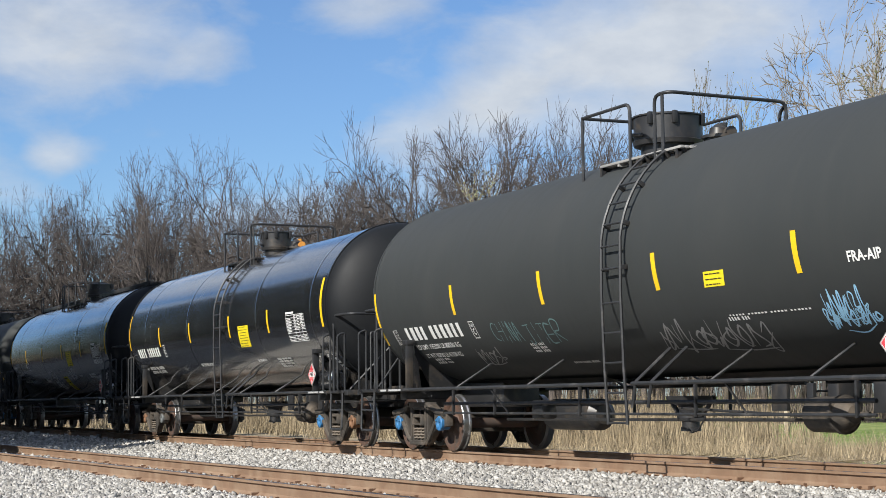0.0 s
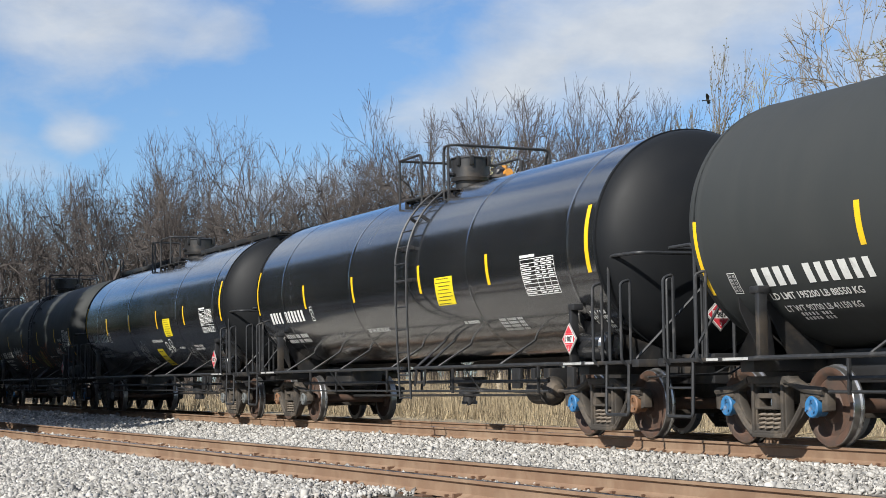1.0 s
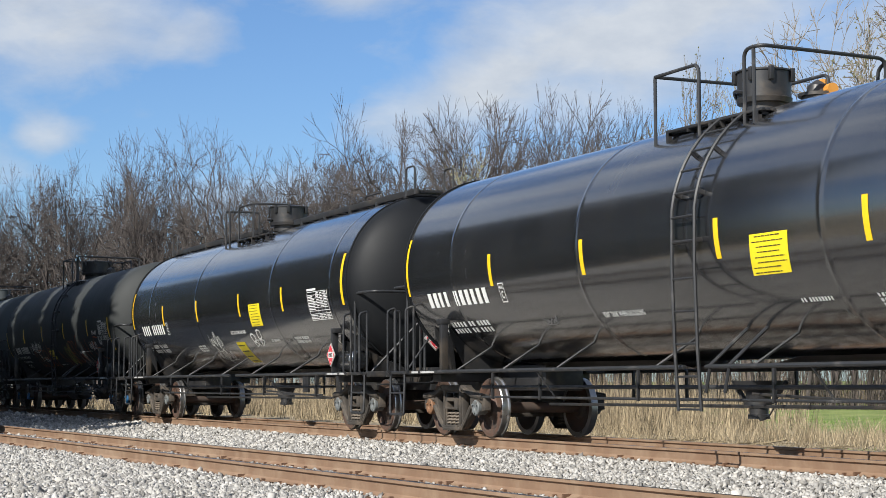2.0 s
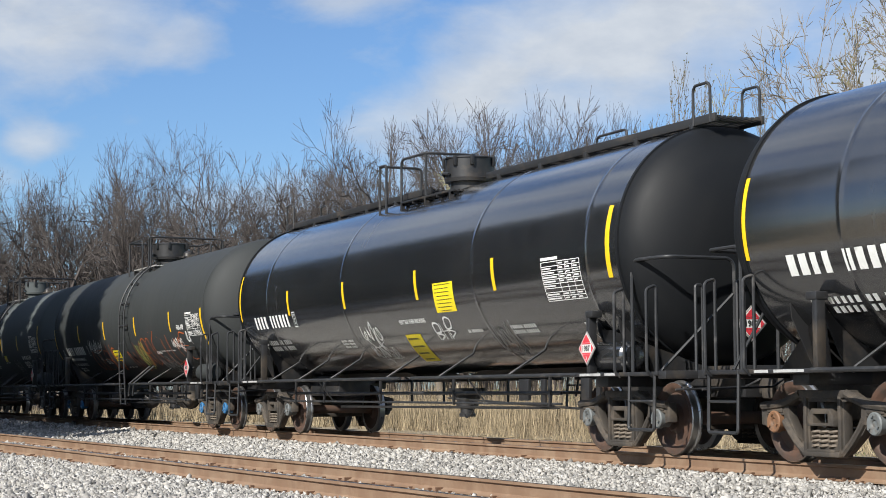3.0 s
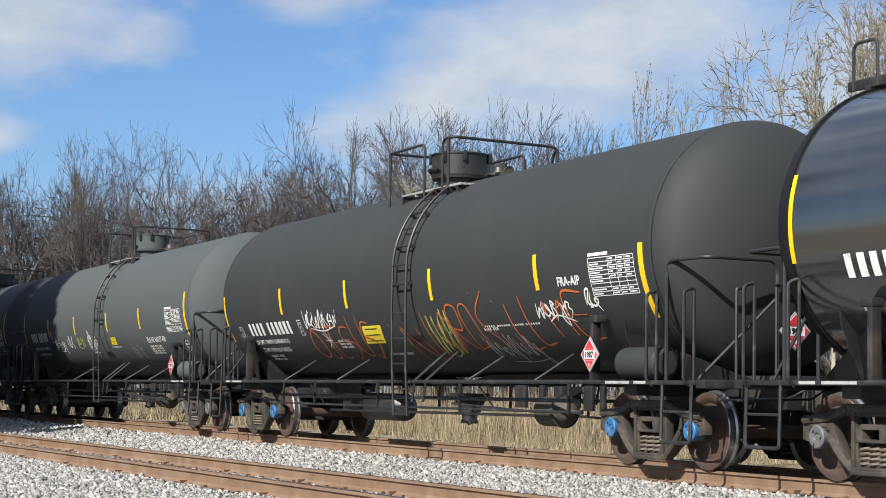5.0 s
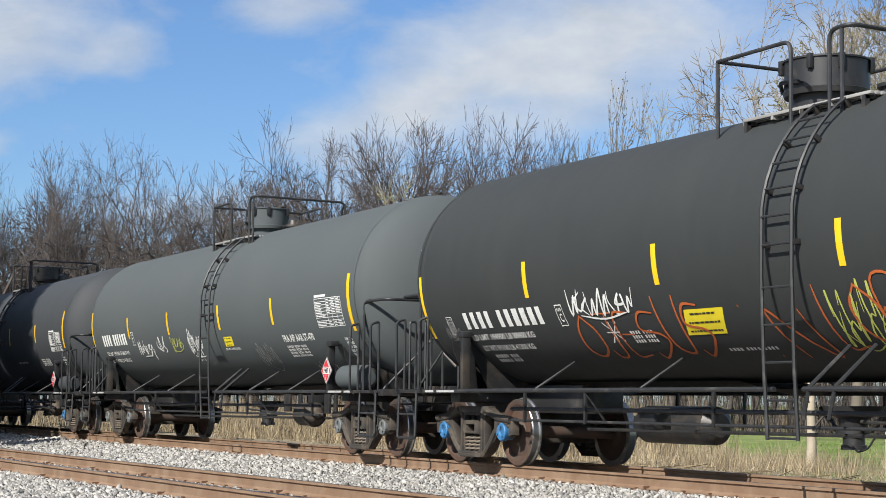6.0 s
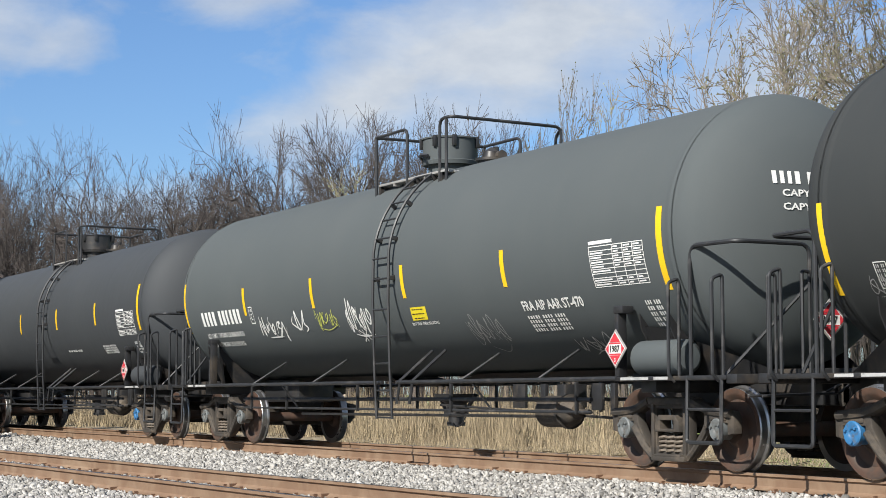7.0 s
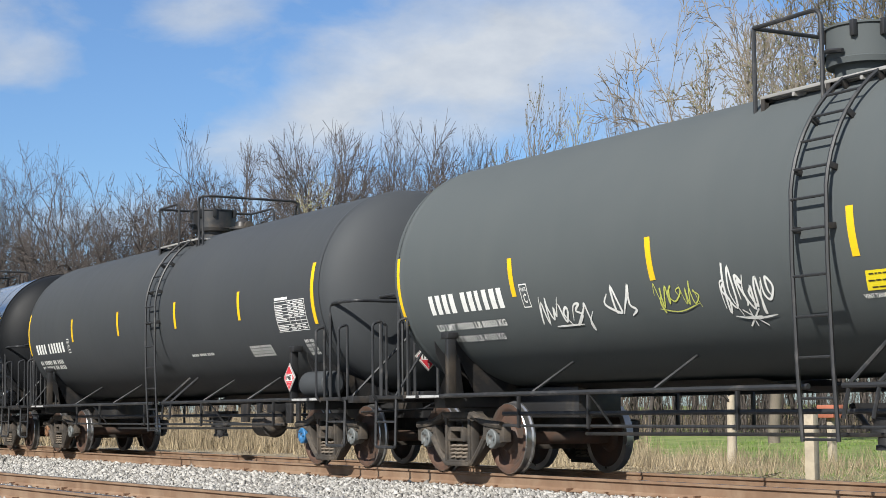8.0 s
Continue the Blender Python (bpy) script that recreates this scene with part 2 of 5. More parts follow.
def field_material():
    """Ground: green field, dead thatch near the line, bare soil."""
    m = bpy.data.materials.new("field ground")
    m.use_nodes = True
    n = Nodes(m.node_tree)
    b = m.node_tree.nodes["Principled BSDF"]
    vec = n.add("ShaderNodeTexCoord").outputs["Object"]
    sep = n.add("ShaderNodeSeparateXYZ")
    n.link(vec, sep.inputs[0])
    edge = n.math("ADD", sep.outputs[1], n.math("MULTIPLY", n.noise(vec, 0.35, 5, 0.6), 9.0))
    edge = n.math("ADD", edge, n.math("MULTIPLY", n.math("ADD", sep.outputs[0], 28.0), 0.45))
    far = n.ramp(n.math("MULTIPLY", edge, 0.02), (0.52, 0.0), (0.62, 1.0))
    thatch = n.mix(n.ramp(n.noise(vec, 5, 8, 0.7, 0.8), (0.35, 0.0), (0.65, 1.0)), (0.16, 0.125, 0.08), (0.36, 0.29, 0.18))
    thatch = n.mix(n.ramp(n.noise(vec, 0.9, 5, 0.6), (0.66, 0.0), (0.80, 0.5)), thatch, (0.15, 0.19, 0.05))
    green = n.mix(n.ramp(n.noise(vec, 0.5, 7, 0.65), (0.35, 0.0), (0.65, 1.0)), (0.105, 0.165, 0.030), (0.24, 0.28, 0.085))
    green = n.mix(n.ramp(n.noise(vec, 3.5, 6, 0.7), (0.56, 0.0), (0.74, 0.7)), green, (0.36, 0.30, 0.16))
    n.link(n.mix(far, thatch, green), b.inputs["Base Color"])
    b.inputs["Roughness"].default_value = 0.95
    bn = n.add("ShaderNodeBump")
    bn.inputs["Strength"].default_value, bn.inputs["Distance"].default_value = 1.0, 0.08
    n.link(n.noise(vec, 9, 6, 0.7), bn.inputs["Height"])
    n.link(bn.outputs[0], b.inputs["Normal"])
    return m


FIELD = field_material()

# ---- mesh helpers ----
MESHES = {}


def mesh_of(name, bm, mats, smooth=True):
    me = bpy.data.meshes.new(name)
    bm.to_mesh(me)
    bm.free()
    for m in mats if isinstance(mats, (list, tuple)) else [mats]:
        me.materials.append(m)
    if smooth:
        me.polygons.foreach_set("use_smooth", [True] * len(me.polygons))
        me.set_sharp_from_angle(angle=radians(35))
    return me


def part(name, bm, mat, parent, label="", at=None):
    """One mesh object under a thing or a part. bm may be a mesh that several parts share."""
    me = bm if isinstance(bm, bpy.types.Mesh) else mesh_of(name, bm, mat)
    ob = new(name, me)
    ob.parent = parent
    if at is not None:
        ob.matrix_basis = at
    return tagged(ob, label)


def shared(key, make, mat):
    if key not in MESHES:
        MESHES[key] = mesh_of(key, make(), mat)
    return MESHES[key]


def add_box(bm, x0, x1, y0, y1, z0, z1, bevel=0.0):
    made = bmesh.ops.create_cube(bm, size=1)["verts"]
    for v in made:
        v.co = Vector(((x0 + x1) / 2 + v.co.x * (x1 - x0), (y0 + y1) / 2 + v.co.y * (y1 - y0), (z0 + z1) / 2 + v.co.z * (z1 - z0)))
    if bevel:
        edges = list({e for v in made for e in v.link_edges})
        bmesh.ops.bevel(bm, geom=edges, offset=bevel, segments=2, affect="EDGES", profile=0.5)
    return bm


def box(*a, bevel=0.006):
    return add_box(bmesh.new(), *a, bevel=bevel)


def rounded(points, radius, steps=5):
    """A polyline whose corners are rounded."""
    pts = [Vector(p) for p in points]
    if radius <= 0:
        return pts
    out = [pts[0]]
    for a, b, c in zip(pts, pts[1:], pts[2:]):
        r = min(radius, (a - b).length * 0.45, (c - b).length * 0.45)
        p, q = b + (a - b).normalized() * r, b + (c - b).normalized() * r
        for k in range(steps + 1):
            t = k / steps
            out.append(p * (1 - t) ** 2 + b * 2 * t * (1 - t) + q * t * t)
    return out + [pts[-1]]


def add_pipe(bm, points, r, n=8, bend=0.0, taper=1.0, caps=True):
    pts = rounded(points, bend)
    rings, side = [], None
    for i, p in enumerate(pts):
        d = (pts[min(i + 1, len(pts) - 1)] - pts[max(i - 1, 0)]).normalized()
        if side is None:
            side = d.orthogonal().normalized()
        side = (side - d * side.dot(d))
        side = side.normalized() if side.length > 1e-6 else d.orthogonal().normalized()
        up = d.cross(side)
        rr = r * (1 + (taper - 1) * i / max(1, len(pts) - 1))
        rings.append([bm.verts.new(p + side * math.cos(2 * math.pi * k / n) * rr + up * math.sin(2 * math.pi * k / n) * rr) for k in range(n)])
    for a, b in zip(rings, rings[1:]):
        for k in range(n):
            bm.faces.new((a[k], a[(k + 1) % n], b[(k + 1) % n], b[k]))
    if caps:
        bm.faces.new(rings[0][::-1])
        bm.faces.new(rings[-1])
    return bm


def pipe(points, r, n=8, bend=0.0):
    return add_pipe(bmesh.new(), points, r, n, bend)


def add_lathe(bm, profile, n=32, axis="X", mat_at=None):
    """Turns a profile of (along, radius) about an axis through the origin."""
    rings = []
    for a, r in profile:
        ring = []
        for k in range(n):
            c, s = math.cos(2 * math.pi * k / n) * r, math.sin(2 * math.pi * k / n) * r
            ring.append(bm.verts.new({"X": (a, c, s), "Y": (s, a, c), "Z": (c, s, a)}[axis]))
        rings.append(ring)
    for i, (a, b) in enumerate(zip(rings, rings[1:])):
        for k in range(n):
            f = bm.faces.new((a[k], a[(k + 1) % n], b[(k + 1) % n], b[k]))
            if mat_at:
                f.material_index = mat_at(i)
    if profile[0][1] > 1e-4:
        bm.faces.new(rings[0][::-1])
    if profile[-1][1] > 1e-4:
        bm.faces.new(rings[-1])
    bmesh.ops.remove_doubles(bm, verts=bm.verts, dist=1e-5)
    bmesh.ops.recalc_face_normals(bm, faces=bm.faces)
    return bm


def lathe(profile, n=32, axis="X", mat_at=None):
    return add_lathe(bmesh.new(), profile, n, axis, mat_at)


def plate(outline, holes, y0, y1, bevel=0.012):
    """A plate in the xz plane with holes through it, from y0 to y1."""
    bm = bmesh.new()
    for loop in (outline, *holes):
        vs = [bm.verts.new((x, y0, z)) for x, z in loop]
        for a, b in zip(vs, vs[1:] + vs[:1]):
            bm.edges.new((a, b))
    bmesh.ops.triangle_fill(bm, use_beauty=True, edges=bm.edges[:])
    made = bmesh.ops.extrude_face_region(bm, geom=bm.faces[:])["geom"]
    for v in made:
        if isinstance(v, bmesh.types.BMVert):
            v.co.y = y1
    bmesh.ops.recalc_face_normals(bm, faces=bm.faces)
    if bevel:
        rim = [e for e in bm.edges if len(e.link_faces) == 2 and e.calc_face_angle(0) > 1.0 and abs(e.verts[0].co.y - e.verts[1].co.y) < 1e-6]
        bmesh.ops.bevel(bm, geom=rim, offset=bevel, segments=2, affect="EDGES", profile=0.5)
    return bm


def from_arrays(name, verts, faces, mat, smooth=False):
    me = bpy.data.meshes.new(name)
    me.from_pydata(verts.tolist() if hasattr(verts, "tolist") else verts, [], faces.tolist() if hasattr(faces, "tolist") else faces)
    me.materials.append(mat)
    if smooth:
        me.polygons.foreach_set("use_smooth", [True] * len(me.polygons))
    return me

# ---- the ground, the two tracks ----
def ground_height(x, y):
    """Field level, falling gently from the line and rising again under the wood."""
    if y < 14.5:
        h = -0.38
    elif y < 17.5:
        h = -0.38 - 0.10 * (y - 14.5) / 3.0
    else:
        h = -0.48 + 0.0035 * (y - 17.5)
    if y > 15:
        h += 0.10 * (noise.noise(Vector((x * 0.12, y * 0.12, 0))) + 0.4 * noise.noise(Vector((x * 0.5, y * 0.5, 3)))) * min(1, (y - 15) / 4)
    return h


def build_ground():
    xs = sorted(set([-2500, -1500, -900, -600, -450, -350, -280, -230] + [-200 + 2.5 * k for k in range(81)] + [10, 25, 60, 120, 250, 500, 1000, 2000]))
    ys = sorted(set([-1500, -700, -300, -120, -60, -30, -10, 0, 3, 9, 13.5, 14.5] + [15 + 0.75 * k for k in range(40)] + [46, 50, 56, 64, 75, 90, 110, 140, 180, 240, 400, 700, 1300, 2500]))
    verts = [(x, y, ground_height(x, y)) for y in ys for x in xs]
    w = len(xs)
    faces = [(j * w + i, j * w + i + 1, (j + 1) * w + i + 1, (j + 1) * w + i) for j in range(len(ys) - 1) for i in range(w - 1)]
    tagged(new("ground", from_arrays("ground", verts, faces, FIELD, True)), "green field with dead thatch beside the line", "ground", kind="structure")


build_ground()


BED = ((-3.0, -0.52), (2.0, -0.42), (3.4, -0.34), (4.6, -0.30), (9.0, -0.30), (9.8, -0.31), (10.6, -0.26), (11.2, -0.20), (14.2, -0.20), (15.6, -0.50))


def build_ballast():
    """Bed of crushed stone under both tracks: shoulders slope to the field, the middle lies just under the tie tops."""
    xs = [-700, -400, -250] + [-160 + 2 * k for k in range(90)] + [40, 120]
    verts = [(x, y, z - 0.02 + 0.012 * noise.noise(Vector((x * 0.7, y * 1.3, 0)))) for y, z in BED for x in xs]
    w = len(xs)
    faces = [(j * w + i, j * w + i + 1, (j + 1) * w + i + 1, (j + 1) * w + i) for j in range(len(BED) - 1) for i in range(w - 1)]
    tagged(new("ballast_bed", from_arrays("ballast_bed", verts, faces, BALLAST, True)), "pale grey ballast bed under both tracks", "ballast", kind="structure")


build_ballast()


def stone_field(name, zones, label):
    """Loose angular stones over the bed, as one mesh. zones: x0, x1, y0, y1, stones a square metre, mean size, height over the bed."""
    rng = np.random.default_rng(7)
    base = np.array([(x, y, z) for x in (-1, 1) for y in (-1, 1) for z in (-1, 1)], float) * 0.66
    tri = np.array([(0, 1, 3), (0, 3, 2), (4, 6, 7), (4, 7, 5), (0, 4, 5), (0, 5, 1), (2, 3, 7), (2, 7, 6), (0, 2, 6), (0, 6, 4), (1, 5, 7), (1, 7, 3)])
    bed = np.array(BED)
    allv, allf, off = [], [], 0
    for x0, x1, y0, y1, dens, size, over in zones:
        n = int((x1 - x0) * (y1 - y0) * dens)
        x, y = rng.uniform(x0, x1, n), rng.uniform(y0, y1, n)
        near = np.hypot(x, y) > 17.0
        x, y = x[near], y[near]
        n = len(x)
        pos = np.stack([x, y, np.interp(y, bed[:, 0], bed[:, 1]) + over + rng.uniform(-0.03, 0.012, n)], 1)
        sc = size * rng.lognormal(-0.12, 0.3, (n, 1)) * rng.uniform(0.6, 1.25, (n, 3)) * np.array([1.25, 1, 0.62])
        q = rng.normal(size=(n, 4))
        q /= np.linalg.norm(q, axis=1, keepdims=True)
        w, x, y, z = q.T
        rot = np.stack([np.stack([1 - 2 * (y * y + z * z), 2 * (x * y - z * w), 2 * (x * z + y * w)], 1),
                        np.stack([2 * (x * y + z * w), 1 - 2 * (x * x + z * z), 2 * (y * z - x * w)], 1),
                        np.stack([2 * (x * z - y * w), 2 * (y * z + x * w), 1 - 2 * (x * x + y * y)], 1)], 1)
        shape = base[None] * rng.uniform(0.5, 1.4, (n, len(base), 3)) * sc[:, None]
        v = np.einsum("nij,nkj->nki", rot, shape) + pos[:, None]
        allv.append(v.reshape(-1, 3))
        allf.append((tri[None] + (np.arange(n) * len(base))[:, None, None]).reshape(-1, 3) + off)
        off += n * len(base)
    me = bpy.data.meshes.new(name)
    v, f = np.concatenate(allv), np.concatenate(allf)
    me.vertices.add(len(v))
    me.vertices.foreach_set("co", v.ravel())
    me.loops.add(f.size)
    me.loops.foreach_set("vertex_index", f.ravel().astype(np.int32))
    me.polygons.add(len(f))
    me.polygons.foreach_set("loop_start", np.arange(0, f.size, 3, dtype=np.int32))
    me.update(calc_edges=True)
    me.materials.append(STONE)
    tagged(new(name, me), label, "stones", kind="stuff")


def stone_zones():
    """Strips of stones along both tracks, thinner and coarser further down the line."""
    zones = []
    for x0, x1, dens, size in ((-18, -11, 620, 0.030), (-24, -18, 620, 0.030), (-30, -24, 560, 0.031), (-40, -30, 380, 0.037), (-52, -40, 190, 0.048), (-70, -52, 80, 0.062), (-100, -70, 36, 0.08)):
        c = NEAR_Y + NEAR_SLOPE * (x0 + x1) / 2
        zones += [(x0, x1, 1.0, c - 1.30, dens, size, 0.0), (x0, x1, c - 1.35, c - 0.86, dens, size * 0.88, 0.02), (x0, x1, c - 0.66, c + 0.66, dens * 0.6, size * 0.9, 0.005),
                  (x0, x1, c + 0.86, c + 1.35, dens, size * 0.88, 0.02), (x0, x1, c + 1.30, 11.75, dens, size, 0.0),
                  (x0, x1, 12.0, 13.25, dens * 0.25, size, 0.0), (x0, x1, 13.6, 15.2, dens * 0.25, size, 0.0)]
    return zones


stone_field("ballast_stones", stone_zones(),
    "loose pale crushed limestone ballast stones")


def rail_profile():
    half = [(0.036, 0.0), (0.037, -0.030), (0.012, -0.045), (0.009, -0.135), (0.030, -0.155), (0.070, -0.168), (0.070, -0.178)]
    return [(-x, z) for x, z in half] + [(x, z) for x, z in half[::-1]]


def rail_mesh(x0, x1):
    bm = bmesh.new()
    prof = rail_profile()
    xs = [x0 + (x1 - x0) * k / 60 for k in range(61)]
    rings = [[bm.verts.new((x, y, z)) for y, z in prof] for x in xs]
    for a, b in zip(rings, rings[1:]):
        for k in range(len(prof)):
            f = bm.faces.new((a[k], b[k], b[(k + 1) % len(prof)], a[(k + 1) % len(prof)]))
            f.material_index = 1 if k == len(prof) - 1 else 0
    bm.faces.new(rings[0])
    bm.faces.new(rings[-1][::-1])
    bmesh.ops.recalc_face_normals(bm, faces=bm.faces)
    return mesh_of("rail", bm, [RAIL, RAIL_TOP])


def build_track(name, m, label, x_near):
    track = tagged(new(name), label, "railway track", kind="structure")
    track.matrix_basis = m
    rail = rail_mesh(-420, 80)
    for s in (-1, 1):
        part("rail", rail, None, track, at=pose(0, s * 0.755, 0))
    tie = mesh_of("tie", box(-0.115, 0.115, -1.3, 1.3, -0.36, -0.192, bevel=0.008), TIE)
    clip_bm = bmesh.new()
    rng = random.Random(3)
    for k in range(300):
        x = x_near - 0.51 * k + rng.uniform(-0.02, 0.02)
        part("tie", tie, None, track, at=pose(x, rng.uniform(-0.03, 0.03), rng.uniform(-0.006, 0.004), 0, 0, rng.uniform(-0.6, 0.6)))
        if k < 170:
            for s in (-0.755, 0.755):
                add_box(clip_bm, x - 0.10, x + 0.10, s - 0.17, s + 0.17, -0.192, -0.178)
                for d in (-0.085, 0.085):
                    add_box(clip_bm, x - 0.06 + rng.uniform(-.01, .01), x - 0.035, s + d - 0.02, s + d + 0.02, -0.18, -0.155 + rng.uniform(-.006, .008))
                if k % 5 == 0:
                    add_box(clip_bm, x + 0.12, x + 0.15, s - 0.10, s + 0.10, -0.19, -0.135)
    tagged(part("tie_plates", clip_bm, CLIP, track, "rusty tie plates, spikes and rail anchors"), kind="stuff")
    return track


build_track("track_far", pose(0, TRACK_Y, 0), "rusty rails on dark timber ties in ballast", -8.0)
build_track("track_near", pose(0, NEAR_Y, NEAR_Z, 0, 0, math.degrees(math.atan(NEAR_SLOPE))), "rusty empty track beside the train", -10.0)


# ---- vegetation ----
class Twigs:
    """Tapered branch tubes collected into one mesh."""

    def __init__(self, seed):
        self.rng, self.v, self.f = random.Random(seed), [], []

    def tube(self, pts, r0, r1, n):
        start = len(self.v)
        for i, p in enumerate(pts):
            d = (pts[min(i + 1, len(pts) - 1)] - pts[max(0, i - 1)]).normalized()
            a = d.orthogonal().normalized()
            b = d.cross(a)
            r = r0 + (r1 - r0) * i / (len(pts) - 1)
            for k in range(n):
                t = 2 * math.pi * k / n
                self.v.append(p + a * (math.cos(t) * r) + b * (math.sin(t) * r))
        for i in range(len(pts) - 1):
            for k in range(n):
                q = start + i * n
                self.f.append((q + k, q + (k + 1) % n, q + n + (k + 1) % n, q + n + k))

    def branch(self, p, d, length, r, level, spec):
        rng = self.rng
        steps = (7, 5, 4, 3, 2)[level]
        pts = [p.copy()]
        for k in range(steps):
            wob = spec["wob"] * (0.5 if level == 0 else 1)
            d = (d + Vector((rng.gauss(0, wob), rng.gauss(0, wob), rng.gauss(0, wob) + spec["up"] * (0.5 if level else 0.1)))).normalized()
            pts.append(pts[-1] + d * (length / steps))
        end = r * (0.25 if level < 3 else 0.5)
        self.tube(pts, r, end, (6, 5, 4, 3, 3)[level])
        if level >= spec["levels"]:
            return
        count = spec["count"][level]
        for k in range(count):
            t = spec["clear"] + (1 - spec["clear"]) * (k + rng.random()) / count if level == 0 else 0.2 + 0.8 * (k + rng.random()) / count
            i = min(steps - 1, int(t * steps))
            q = pts[i].lerp(pts[i + 1], t * steps - i)
            axis = (pts[i + 1] - pts[i]).normalized()
            side = axis.orthogonal().normalized()
            side.rotate(Matrix.Rotation(rng.uniform(0, 2 * math.pi), 3, axis))
            out = (axis * math.cos(spec["spread"]) + side * math.sin(spec["spread"]) * rng.uniform(0.7, 1.2)).normalized()
            rr = r + (end - r) * t
            self.branch(q, out, length * spec["ratio"][level] * (1.15 - 0.5 * t if level == 0 else 1) * rng.uniform(0.75, 1.2), max(rr * 0.58, 0.0085), level + 1, spec)


    def fork(self, p, d, length, r, level, spec):
        """A limb that parts at its end into two or three, with a few side shoots: the habit of an old broadleaf tree."""
        rng = self.rng
        last = level >= spec["levels"]
        steps = 4 if level < 3 else 3 if level < 5 else 2 if not last else 1
        pts = [p.copy()]
        for k in range(steps):
            w = spec["wob"] * (0.6 if level == 0 else 1.0)
            d = (d + Vector((rng.gauss(0, w), rng.gauss(0, w), rng.gauss(0, w) + spec["up"] * (0.3 + 0.1 * level)))).normalized()
            pts.append(pts[-1] + d * (length / steps))
        end = max(r * (0.74 if not last else 0.4), 0.004)
        self.tube(pts, r, end, (7, 6, 5, 4, 4, 3, 3, 3, 3)[level])
        if last:
            return
        shoots = [(1.0, rng.uniform(0.7, 1.0), 0.8) for k in range(3 if rng.random() < spec["three"] else 2)]
        if level:
            shoots += [(rng.uniform(0.3, 0.9), rng.uniform(0.45, 0.7), 0.5) for k in range(spec["side"])]
        turn = rng.uniform(0, 2 * math.pi)
        for j, (t, long, thick) in enumerate(shoots):
            i = min(steps - 1, int(t * steps))
            q = pts[i].lerp(pts[i + 1], t * steps - i)
            axis = (pts[i + 1] - pts[i]).normalized()
            side = axis.orthogonal().normalized()
            side.rotate(Matrix.Rotation(turn + j * 2.3 + rng.uniform(-0.5, 0.5), 3, axis))
            a = spec["spread"] * rng.uniform(0.55, 1.25) * (1.35 if thick < 0.6 else 1.0)
            out = (axis * math.cos(a) + side * math.sin(a)).normalized()
            self.fork(q, out, length * spec["ratio"] * long, max(end * thick, 0.0062), level + (1 if thick > 0.6 else 2) if level + 2 <= spec["levels"] else level + 1, spec)


WOOD = dict(levels=4, count=(11, 7, 6, 6), clear=0.2, ratio=(0.60, 0.5, 0.46, 0.42), spread=0.56, up=0.12, wob=0.10)
OLD = dict(levels=7, ratio=0.88, spread=0.50, up=0.03, wob=0.13, three=0.3, side=2)


def tree_meshes(seed, spec, bark, height=10.0, girth=0.15, buds=0, bole=2.0, half=2.0):
    """A forking tree. bole: length of the clear trunk; half: half the width of the crown."""
    tw = Twigs(seed)
    tw.fork(Vector((0, 0, -0.3)), Vector((0, 0, 1)), bole, girth, 0, spec)
    top = sorted(v.z for v in tw.v)[int(len(tw.v) * 0.998)]
    wide = sorted(math.hypot(v.x, v.y) for v in tw.v)[int(len(tw.v) * 0.95)]
    k, q = height / top, 0.3 * height / top + 0.7 * half / wide
    vs = [(v.x * q, v.y * q, v.z * k) for v in tw.v]
    trunk = from_arrays("trunk", vs[:35], tw.f[:28], bark, True)
    crown = from_arrays("crown", [vs[0]] * 28 + vs[28:], tw.f[28:], bark, False)
    if buds:
        rng = random.Random(seed + 1)
        bv, bf = [], []
        for k in range(buds):
            p = Vector(rng.choice(vs[len(vs) // 3:]))
            for d in ((0, 0, 0.045), (0.03, 0.015, -0.015), (-0.025, 0.03, -0.01)):
                bv.append(tuple(p + Vector(d) * rng.uniform(0.5, 1.1)))
            bf.append((3 * k, 3 * k + 1, 3 * k + 2))
        return trunk, crown, from_arrays("buds", bv, bf, BUD)
    return trunk, crown, None


def build_tree(name, meshes, m, label, scale, group):
    t = tagged(new(name), label, "tree", group)
    t.matrix_basis = m @ Matrix.Diagonal((scale, scale, scale, 1))
    part("trunk", meshes[0], None, t)
    crown = part("crown", meshes[1], None, t)
    if meshes[2]:
        tagged(part("bud_growth", meshes[2], None, crown, "pale green opening buds"), kind="stuff")
    return t


def polar(az, dist):
    return dist * math.sin(radians(az)), dist * math.cos(radians(az))


def wood_distance(az):
    """Distance from the camera to the edge of the wood, by direction."""
    stops = [(-84, 142), (-80, 137), (-70, 122), (-60, 95), (-55, 84), (-45, 75), (-20, 70)]
    for (a, p), (b, q) in zip(stops, stops[1:]):
        if az <= b:
            return p + (q - p) * (az - a) / (b - a)
    return 70


